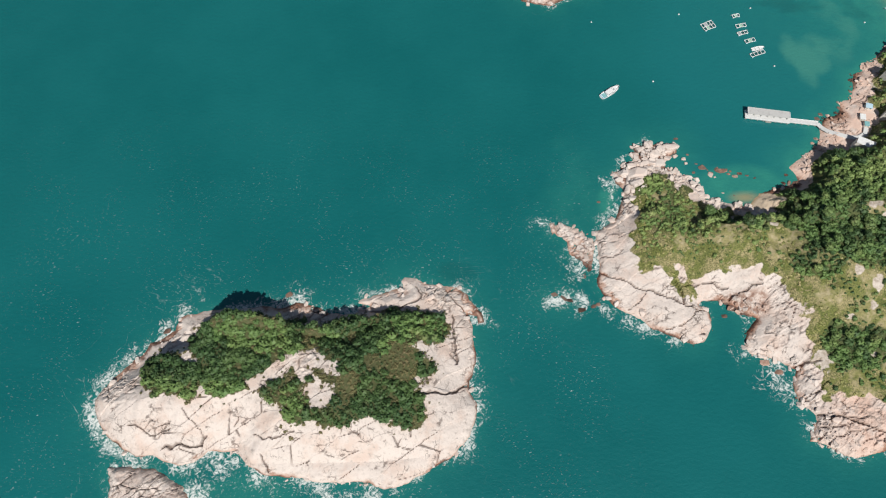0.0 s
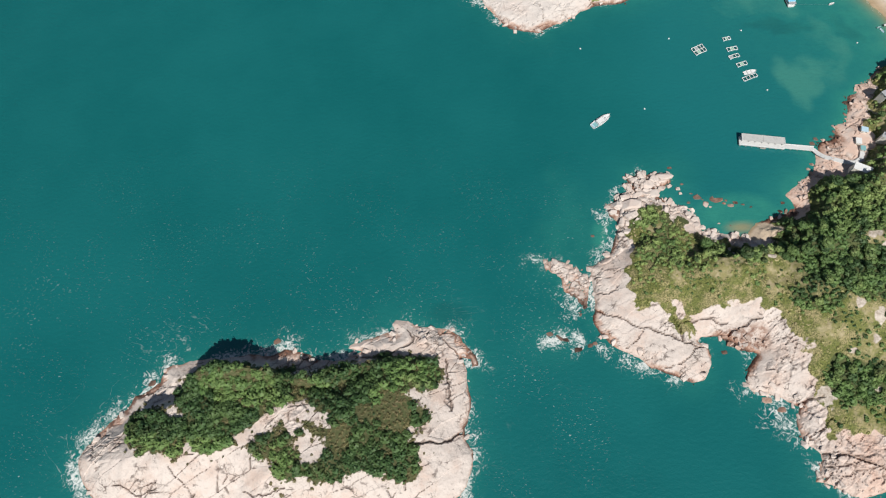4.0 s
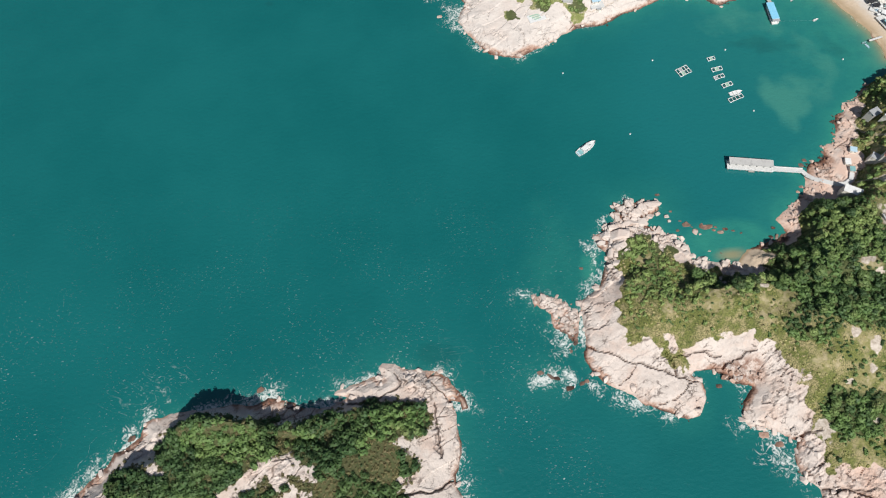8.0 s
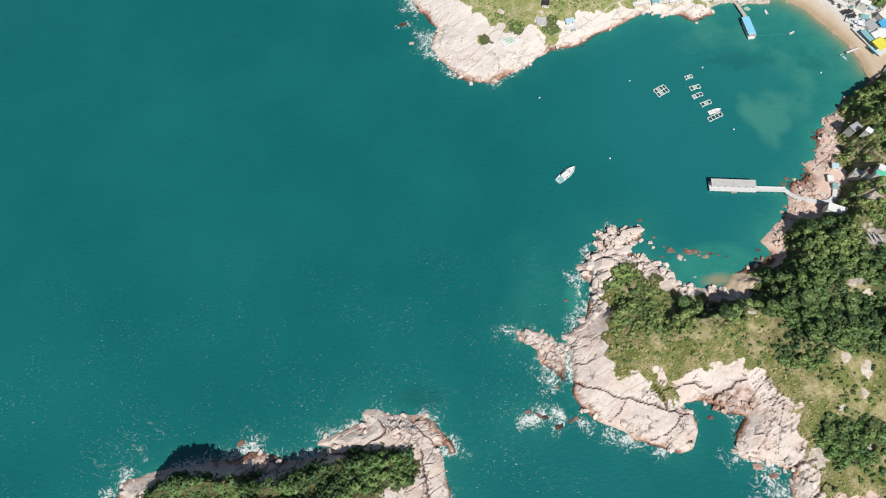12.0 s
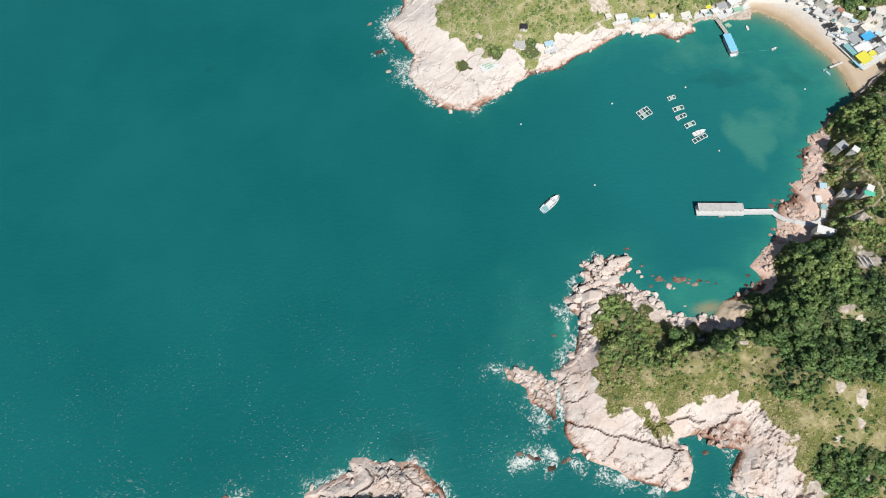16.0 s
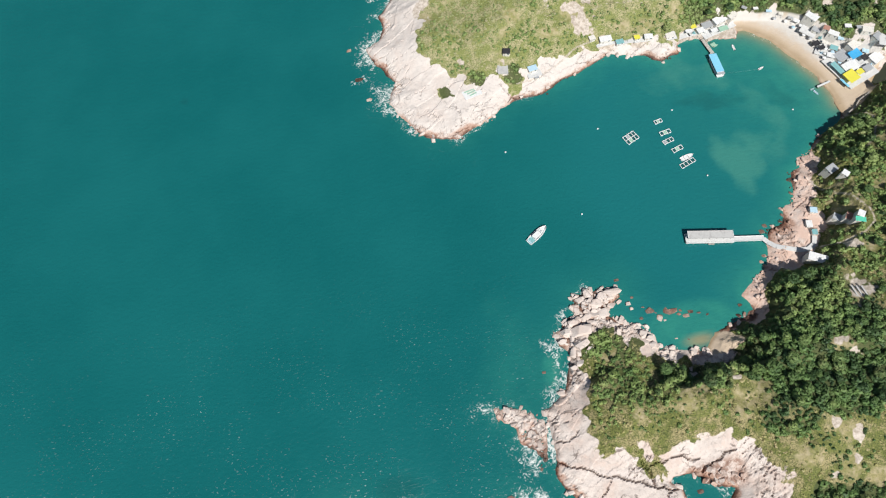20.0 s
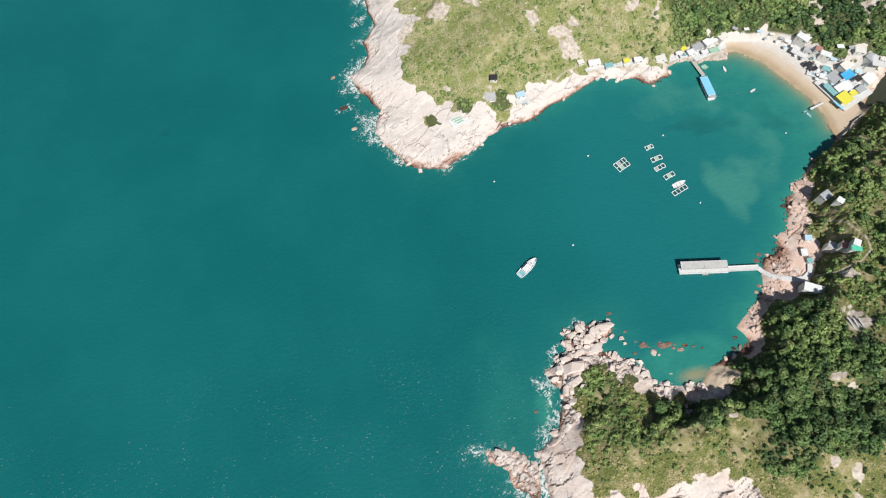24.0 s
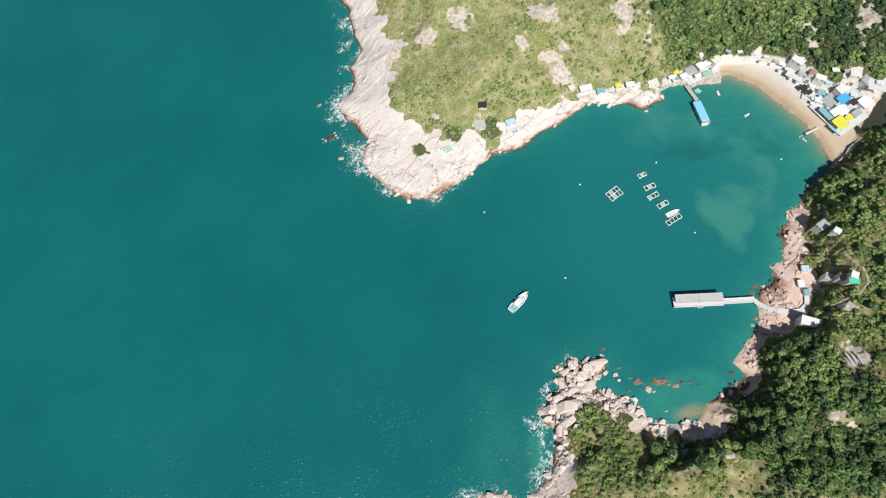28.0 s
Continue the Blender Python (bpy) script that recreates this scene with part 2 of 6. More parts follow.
def water_material():
    n = Nodes("sea_water", 0.16, specular=0.5)
    swell = n.noise(0.012, 4, 0.55)
    deep = n.mix(n.step(swell, 0.30, 0.72), WATER_DEEP, WATER_OPEN)
    tone = n.mix(n.step(n.noise(0.1, 5, 0.65), 0.45, 0.75, 0, 0.3), deep, WATER_OPEN)
    tone = n.mix(n.attr("bay"), tone, n.mix(swell, WATER_BAY, WATER_BAY2))
    tone = n.mix(n.math("MULTIPLY", n.attr("shallow"), n.step(n.noise(0.11, 4), 0.25, 0.7, 0.55, 1.0)), tone, WATER_SHALLOW)
    tone = n.mix(n.attr("sandy"), tone, (0.33, 0.27, 0.15))
    silt = n.step(n.math("ADD", n.attr("silt"), n.math("MULTIPLY", n.noise(0.06, 6, 0.65), 1.1)), 0.75, 1.6, 0, 0.66)
    tone = n.mix(silt, tone, WATER_SILT)
    weed = n.step(n.math("ADD", n.attr("weed"), n.math("MULTIPLY", n.noise(0.09, 5, 0.65), 1.1)), 0.8, 1.9, 0, 0.32)
    tone = n.mix(weed, tone, (0.008, 0.05, 0.055))
    tone = n.mix(n.attr("pond"), tone, n.mix(n.noise(0.2, 4), (0.030, 0.040, 0.028), (0.055, 0.055, 0.035)))
    lace = n.math("ADD", n.math("MULTIPLY", n.noise(0.32, 5, 0.68, distort=2.2), 3.0), n.math("MULTIPLY", n.noise(0.13, 4, 0.6), 0.9))
    foam = n.step(n.math("ADD", n.attr("foam"), n.math("SUBTRACT", lace, 1.93)), 0.34, 1.0, 0, 0.85)
    foam = n.math("MULTIPLY", foam, n.step(n.attr("foam"), 0.03, 0.16))
    thread = n.step(n.math("ABSOLUTE", n.math("SUBTRACT", n.noise(0.022, 4, 0.5, distort=1.3), 0.5)), 0.0, 0.006, 1, 0)
    thread = n.math("MULTIPLY", n.math("MULTIPLY", thread, n.attr("swash")), n.step(n.noise(0.3, 6, 0.75), 0.42, 0.70, 0, 0.5))
    foam = n.math("MAXIMUM", foam, thread)
    # Sun glints on the open water, painted white and merged into the foam.
    glint = n.math("MULTIPLY", n.step(n.noise(0.6, 4, 0.62, (1, 2.6, 1), 20), 0.615, 0.70), n.step(n.noise(0.03, 5, 0.65), 0.42, 0.62, 0.05, 1))
    glint = n.math("MULTIPLY", glint, n.attr("open"))
    foam = n.math("MAXIMUM", foam, n.math("MULTIPLY", glint, 0.6))
    tone = n.mix(foam, tone, (0.78, 0.80, 0.78))
    wave = n.math("ADD", n.noise(0.35, 5, 0.6, (1, 1.5, 1), 15), n.math("MULTIPLY", n.noise(1.6, 3, 0.6), 0.3))
    n.bump(n.math("ADD", wave, n.math("MULTIPLY", foam, 0.3)), 0.55, 0.5)
    return n.done(tone, n.step(foam, 0.0, 0.6, 0.16, 0.8))


WATER_DEEP, WATER_OPEN = (0.005, 0.113, 0.117), (0.008, 0.133, 0.136)
WATER_BAY, WATER_BAY2 = (0.009, 0.135, 0.146), (0.010, 0.150, 0.156)
WATER_SHALLOW, WATER_SILT = (0.035, 0.245, 0.19), (0.06, 0.25, 0.20)


def plain(name, colour, worn, roughness=0.7, metallic=0.0, scale=1.2):
    n = Nodes(name, roughness, metallic)
    tone = n.mix(n.step(n.noise(scale, 5, 0.7), 0.48, 0.72, 0, 0.7), colour, worn)
    tone = n.mix(n.step(n.noise(scale * 6, 3, 0.6), 0.55, 0.75, 0, 0.35), tone, worn)
    n.bump(n.noise(scale * 8, 3), 0.2, 0.05)
    return n.done(tone)


GROUND, WATER = ground_material(), water_material()
BOULDER, BOULDER_RED = boulder_material("granite_boulder", -1.0), boulder_material("rusty_granite_boulder", -3.9)
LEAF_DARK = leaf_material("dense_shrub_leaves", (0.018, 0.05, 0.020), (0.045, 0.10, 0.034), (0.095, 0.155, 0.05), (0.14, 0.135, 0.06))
# Cape leaves (LEAF_MID, LEAF_LIGHT) have extra blue, painting haze into their green.
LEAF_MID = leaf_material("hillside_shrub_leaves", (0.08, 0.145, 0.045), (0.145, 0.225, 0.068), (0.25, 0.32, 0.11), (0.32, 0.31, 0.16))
# Lighter copy of the shrub leaves, its colour making up for shaded slopes.
LEAF_SLOPE = leaf_material("brightened_shrub_leaves", (0.075, 0.14, 0.045), (0.165, 0.25, 0.075), (0.27, 0.35, 0.115), (0.35, 0.32, 0.165))
LEAF_LIGHT = leaf_material("hill_scrub_leaves", (0.155, 0.21, 0.08), (0.27, 0.31, 0.13), (0.38, 0.40, 0.19), (0.47, 0.40, 0.28), 0.50)
LEAF_SCRUB = leaf_material("headland_scrub_leaves", (0.13, 0.165, 0.05), (0.26, 0.27, 0.09), (0.40, 0.375, 0.15), (0.50, 0.40, 0.25), 0.44)
LEAF_HEATH = leaf_material("heath_leaves", (0.065, 0.07, 0.028), (0.12, 0.115, 0.05), (0.19, 0.17, 0.075), (0.25, 0.175, 0.10))
LEAF_TREE = leaf_material("tree_leaves", (0.046, 0.105, 0.037), (0.10, 0.185, 0.056), (0.18, 0.265, 0.082), (0.23, 0.23, 0.10))
BARK = plain("bark", (0.16, 0.11, 0.075), (0.08, 0.06, 0.045), 0.9)
CONCRETE = plain("pale_concrete", (0.50, 0.50, 0.49), (0.36, 0.355, 0.35), 0.85, scale=0.6)
CONCRETE_PALE = plain("bleached_concrete", (0.62, 0.625, 0.62), (0.46, 0.455, 0.45), 0.85, scale=0.6)
CONCRETE_DARK = plain("weathered_concrete", (0.36, 0.34, 0.31), (0.2, 0.19, 0.17), 0.85, scale=0.6)
WHITE = plain("white_paint", (0.74, 0.75, 0.75), (0.52, 0.53, 0.53), 0.5)
SHEET = plain("grey_metal_sheet", (0.50, 0.52, 0.54), (0.34, 0.34, 0.34), 0.5, 0.3)
BLUE = plain("sky_blue_roof_sheet", (0.22, 0.56, 0.78), (0.40, 0.68, 0.80), 0.5)
BLUE_DEEP = plain("bright_blue_awning", (0.05, 0.36, 0.68), (0.18, 0.48, 0.70), 0.6)
TEAL = plain("faded_teal_sheet", (0.20, 0.42, 0.44), (0.32, 0.48, 0.48), 0.6)
YELLOW = plain("yellow_awning_cloth", (0.70, 0.65, 0.07), (0.60, 0.56, 0.14), 0.8)
GREEN_ROOF = plain("mint_green_roof_sheet", (0.10, 0.55, 0.38), (0.15, 0.44, 0.33), 0.5)
GREEN_NET = plain("pale_green_netting", (0.30, 0.50, 0.38), (0.52, 0.58, 0.50), 0.8)
NET = plain("dark_pen_net", (0.012, 0.085, 0.088), (0.02, 0.11, 0.11), 0.6)
BLACK = plain("black_tarp", (0.03, 0.03, 0.035), (0.07, 0.07, 0.075), 0.7)
GLASS = plain("tinted_cabin_window", (0.02, 0.06, 0.09), (0.03, 0.08, 0.11), 0.08, scale=0.4)
PALE_PLANK = plain("bleached_plank", (0.74, 0.76, 0.75), (0.58, 0.60, 0.60), 0.85)
PLANK = plain("grey_weathered_plank", (0.48, 0.46, 0.42), (0.30, 0.28, 0.25), 0.85)
WALLING = plain("whitewashed_wall", (0.70, 0.68, 0.63), (0.48, 0.45, 0.40), 0.85)
BRICK_RED = plain("faded_terracotta_sheet", (0.42, 0.22, 0.17), (0.30, 0.2, 0.17), 0.8)
PALE_BLUE = plain("pale_blue_tarp", (0.42, 0.60, 0.72), (0.6, 0.68, 0.72), 0.7)


# ---------------------------------------------------------------- the plan of the coast
ISLET_NORTH = [(-181, 45), (-181, 49), (-178, 56), (-172, 62), (-166, 68), (-160, 72), (-157, 78), (-151, 81), (-145, 86), (-144, 92), (-136, 94),
               (-131, 96), (-120, 97), (-112, 97), (-96, 97), (-88, 97), (-82, 100), (-73, 97), (-64, 94), (-56, 92), (-45, 95), (-41, 97)]
ISLET_SPUR = [(-48, 98), (-47, 100), (-39, 103), (-30, 106), (-23, 107), (-25, 111), (-23, 113), (-16, 112), (-13, 109), (-7, 108), (4, 106),
              (10, 102), (14, 97), (18, 91), (19, 86), (16, 85), (15, 89), (11, 90)]
ISLET_EAST = [(13, 83), (14, 76), (14, 66), (12, 59), (10, 55), (11, 49), (13, 44), (13, 37), (10, 29), (2, 21), (-6, 15), (-16, 10), (-24, 6), (-32, 5)]
ISLET_SOUTH = [(-43, 8), (-54, 7), (-65, 8), (-85, 12), (-92, 13), (-99, 16), (-105, 23), (-119, 23), (-126, 19), (-133, 17), (-141, 20),
               (-147, 22), (-156, 22), (-163, 25), (-172, 32), (-179, 41)]
ISLET = ISLET_NORTH + ISLET_SPUR + ISLET_EAST + ISLET_SOUTH
SKERRY = [(-168, 16), (-158, 17), (-146, 16), (-137, 11), (-130, 7), (-125, -1), (-129, -10), (-144, -14), (-160, -9), (-164, 1)]
REEF = [(58, 143), (68, 142), (77, 138), (82, 133), (82, 124), (79, 114), (76, 113), (75, 119), (69, 124), (67, 133), (60, 138)]
HEAD_SOUTH = [(213, 17), (206, 15), (198, 14), (192, 15), (186, 19), (181, 22), (177, 23), (179, 27), (183, 33), (182, 37), (177, 41), (176, 45),
              (176, 51), (179, 57), (175, 60), (171, 62), (163, 65), (157, 66), (156, 70), (157, 78), (160, 82), (164, 85), (160, 86), (154, 89)]
HEAD_SLAB = [(149, 93), (145, 95), (137, 96), (134, 94), (136, 92), (139, 89), (140, 84), (137, 78), (134, 74), (129, 73), (118, 77), (107, 83), (95, 91),
             (88, 96), (84, 101), (82, 108), (83, 114), (84, 122), (85, 131), (83, 137), (88, 138), (95, 143), (99, 150), (102, 159), (103, 164)]
HEAD_TIP = [(99, 168), (98, 175), (103, 176), (106, 180), (113, 183), (113, 192), (118, 194), (127, 193), (137, 192), (138, 188), (133, 185),
            (129, 185), (129, 181), (132, 176), (135, 174), (140, 171), (145, 168), (149, 165), (149, 161), (150, 156)]
COVE = [(163, 153), (170, 151), (175, 153), (178, 157), (181, 160), (188, 161), (194, 163), (200, 165), (204, 168), (203, 172), (201, 175),
        (204, 178), (208, 181), (213, 184), (222, 189), (225, 200), (231, 209), (238, 210), (242, 213), (246, 222)]
EAST_SHORE = [(250, 223), (252, 229), (254, 237), (257, 242), (263, 244), (264, 249), (271, 251), (279, 257), (284, 261), (291, 264), (297, 267), (301, 271)]
BEACH = [(302, 280), (302, 286), (301, 293), (299, 301), (295, 308), (291, 316), (287, 323), (282, 332), (274, 340), (267, 345), (264, 345)]
QUAY = [(261, 340), (254, 341), (247, 342), (242, 340), (240, 343), (235, 345), (230, 344), (224, 342)]
CAPE_SOUTH = [(222, 336), (217, 334), (209, 331), (205, 333), (200, 338), (184, 343), (179, 345), (173, 342), (165, 339), (147, 331), (131, 324),
              (121, 322), (111, 321), (103, 318), (95, 312), (84, 307), (76, 303), (74, 301), (63, 304)]
CAPE_WEST = [(54, 307), (48, 313), (39, 328), (35, 334), (36, 341), (41, 348), (37, 355), (29, 372), (28, 378), (36, 383), (40, 395), (39, 402),
             (44, 410), (49, 415), (47, 427), (47, 439), (45, 452), (42, 460)]
FAR_SIDE = [(36, 500), (48, 560), (120, 640), (300, 680), (480, 620), (600, 440), (620, 250), (540, 90), (430, 10), (300, -14), (250, 10), (232, 17)]
MAINLAND = HEAD_SOUTH + HEAD_SLAB + HEAD_TIP + COVE + EAST_SHORE + BEACH + QUAY + CAPE_SOUTH + CAPE_WEST + FAR_SIDE
STRAND = BEACH + [(258, 350), (264, 354.5), (288, 350), (303, 341.5), (311, 326), (342, 306), (327, 286), (316, 277.5), (303, 270.5)]
POND = [(327, 290), (345, 306), (367, 318), (372, 300), (354, 286), (334, 287)]

# where plants grow, and the bald patches among them
ISLET_GREEN_NORTH = [(-156, 63), (-155, 68), (-147, 71), (-134, 67), (-128, 66), (-133, 78), (-128, 86), (-120, 91), (-109, 93), (-97, 91), (-87, 89), (-76, 84),
                     (-67, 84), (-58, 88), (-46, 90), (-28, 92), (-14, 91), (-2, 89), (0, 84), (-2, 77), (-14, 75), (-17, 71), (-11, 64), (-8, 60)]
ISLET_GREEN_SOUTH = [(-15, 57), (-17, 50), (-12, 46), (-14, 34), (-22, 32), (-26, 33), (-30, 36), (-39, 37), (-50, 35), (-56, 33), (-65, 35), (-72, 33),
                     (-78, 33), (-81, 40), (-87, 46), (-90, 50), (-97, 50), (-104, 51), (-109, 49), (-122, 51), (-127, 45), (-134, 47), (-139, 51), (-148, 52)]
ISLET_GREEN = ISLET_GREEN_NORTH + ISLET_GREEN_SOUTH
ISLET_BALD = [(-71, 50), (-67, 54), (-56, 52), (-54, 47), (-56, 43), (-64, 40), (-67, 42), (-68, 47)]
ISLET_BALD_TOP = [(-99, 55), (-93, 60), (-86, 63), (-82, 68), (-77, 73), (-66, 72), (-57, 64), (-54, 57), (-65, 58), (-70, 55), (-74, 56), (-81, 59), (-88, 56), (-90, 50), (-97, 50)]
HEAD_GREEN = [(112, 165), (121, 168), (128, 168), (137, 163.5), (143, 156), (151, 148), (162, 143), (174, 141), (183, 147), (190, 158), (203, 163), (212, 173),
              (224, 181), (236, 184), (244, 192), (252, 200), (258, 206), (262, 225), (270, 244), (282, 259), (296, 267), (311, 278.5), (325, 288), (342, 289),
              (390, 300), (560, 260), (520, 110), (420, 40), (300, 20), (232, 40), (212, 41), (202, 43), (191, 46), (185, 56), (186, 65), (187, 78),
              (185, 91), (178, 99), (174, 108), (163, 112), (150, 110), (128, 110.5), (113, 114), (104, 118), (98, 125), (103, 135), (109, 147), (108, 159)]
CAPE_GREEN = [(66, 480), (60, 540), (200, 660), (420, 620), (560, 440), (420, 340), (360, 322), (344, 312), (313, 326), (306, 342.5), (287, 350), (263, 355),
              (245, 353.5), (231, 348), (218, 344), (188, 350), (164, 349), (143, 341), (117, 335), (106, 340), (89, 337), (74, 347), (64, 358), (60, 367),
              (63, 387), (77, 403), (66, 414)]
PATH_HOUSE = [(262, 234), (267, 224), (272, 214), (275, 205), (274, 197), (267, 192.5), (258, 191), (250, 193)]
PATH_CAPE = [(115, 330), (123, 331), (135, 335), (146, 341), (156, 348), (166, 351)]
PATH_RIDGE = [(160, 372), (172, 370), (188, 372), (204, 368)]
PATH_POINT = [(304, 270), (309, 262), (305, 254), (298, 246), (290, 240)]
HILLS = [(122, 128, 9, 20), (160, 124, 14, 24), (205, 112, 17, 34), (255, 120, 22, 48), (345, 130, 42, 75), (225, 158, 12, 32), (275, 205, 9, 30),
         (330, 230, 26, 48), (440, 170, 62, 90), (72, 372, 10, 22), (118, 378, 17, 36), (170, 392, 22, 42), (235, 400, 26, 46), (310, 395, 30, 48),
         (400, 380, 48, 70), (120, 460, 40, 65), (270, 490, 58, 85), (480, 330, 66, 100)]


# boulder field at the headland's tip, and the deepest clefts in the granite: width, line
TIP = [(113, 190), (119, 193), (136, 191), (128, 185), (130, 178), (140, 171), (148, 164), (147, 159), (140, 167), (132, 173), (124, 176), (114, 174), (109, 169),
       (106, 166), (101, 168), (102, 174), (108, 176), (110, 182)]
CLEFTS = [(0.9, [(85, 112), (97, 106), (111, 99), (126, 93), (136, 90)]), (0.7, [(109, 78), (121, 83), (132, 89), (138, 91)]), (1.5, [(122, 105), (125, 100), (126, 94)]),
          (1.1, [(175, 59), (183, 60), (190, 62)]), (1.0, [(178, 32), (186, 35), (194, 35), (203, 30), (212, 26)]), (0.8, [(173, 41), (180, 44), (186, 47), (191, 52)]),
          (1.0, [(150, 96), (159, 98), (167, 103)]), (0.6, [(185, 20), (191, 25), (195, 29)]), (0.6, [(176, 22), (186, 28), (195, 32)]),
          (1.3, [(-26, 45), (-15, 48), (-1, 49), (9, 54)]), (0.9, [(2, 89), (3, 77), (3, 70), (4, 65)]), (1.2, [(-141, 24), (-135, 26), (-122, 26), (-119, 29)]),
          (0.7, [(-95, 31), (-89, 29), (-82, 30), (-75, 31)]), (0.9, [(-16, 106), (-13, 102), (-17, 99), (-26, 94), (-41, 93)]), (0.8, [(1, 101), (8, 93), (12, 89)]),
          (0.6, [(-19, 27), (-18, 33), (-16, 35)]), (0.7, [(-160, 35), (-153, 34), (-145, 32), (-138, 34)]), (0.5, [(-131, 44), (-125, 36), (-120, 28)]),
          (0.6, [(-106, 35), (-103, 39), (-105, 43)]), (0.5, [(-28, 29), (-25, 24)]), (0.6, [(-93, 20), (-90, 17), (-88, 14)]), (0.9, [(104, 164), (103, 156), (100, 149), (94, 142)]), (0.7, [(98, 160), (104, 159), (109, 160)]), (0.6, [(93, 150), (99, 151), (106, 150)]), (0.6, [(84, 122), (92, 121), (97, 124)]), (0.5, [(86, 131), (93, 130), (99, 133)]), (0.6, [(96, 91), (102, 95), (106, 101)]), (0.8, [(126, 104), (133, 103), (141, 104), (149, 101)]), (0.5, [(74, 324), (76, 316), (77, 308)]),
          (1.1, [(37, 351), (40, 346), (45, 346)]), (0.5, [(104, 331), (108, 324), (114, 320)])]


# broken, fissured granite between the smooth slabs: x, y, half length, half width, strength
ROUGH_ZONES = [(-150, 34, 17, 5, 0.55), (-165, 54, 10, 10, 0.45), (-142, 79, 14, 5, 0.5), (-112, 85, 10, 5, 0.3), (-72, 92, 22, 6, 0.5), (-76, 66, 14, 9, 0.5), (4, 101, 16, 9, 0.6), (-30, 102, 16, 4, 0.25),
               (3, 76, 3, 12, 0.45), (-14, 60, 6, 8, 0.4), (-18, 36, 8, 6, 0.35), (-88, 17, 6, 4, 0.3), (-147, 1, 30, 18, 0.5), (71, 128, 20, 20, 0.6), (180, 74, 15, 30, 0.42), (172, 96, 12, 7, 0.4),
               (196, 32, 24, 14, 0.5), (103, 154, 6, 8, 0.5), (126, 178, 26, 16, 0.5), (122, 103, 9, 5, 0.4), (232, 205, 20, 14, 0.35), (256, 236, 12, 12, 0.35), (52, 315, 12, 10, 0.4), (40, 350, 8, 14, 0.4),
               (42, 400, 7, 22, 0.35), (195, 339, 34, 4, 0.5), (125, 323, 22, 3, 0.45), (90, 322, 8, 10, 0.3), (82, 408, 14, 8, 0.3), (210, 170, 10, 6, 0.3)]

# steep north faces of the ridges: line along the foot, height, how far the top runs back
BANKS = [([(136, 139), (151, 135), (168, 138), (186, 143)], 4.5, 20), ([(270, 237), (280, 241), (293, 245), (308, 248)], 4.0, 26), ([(105, 145), (113, 149), (121, 150)], 3.2, 12),
         ([(234, 183), (246, 180), (254, 184)], 3.0, 14)]


def bank_rise(x, y):
    rise = np.zeros(np.shape(x))
    for line, tall, back in BANKS:
        xs, ys = [p[0] for p in line], [p[1] for p in line]
        s = np.interp(x, xs, ys) + 3.0 * fbm(x / 8, y / 8, 44) - y
        rise = np.maximum(rise, tall * ramp(s, -1.0, 2.0) * ramp(s, back, 5) * ramp(x, xs[0] - 3, xs[0] + 4) * ramp(x, xs[-1] + 3, xs[-1] - 4))
    return rise


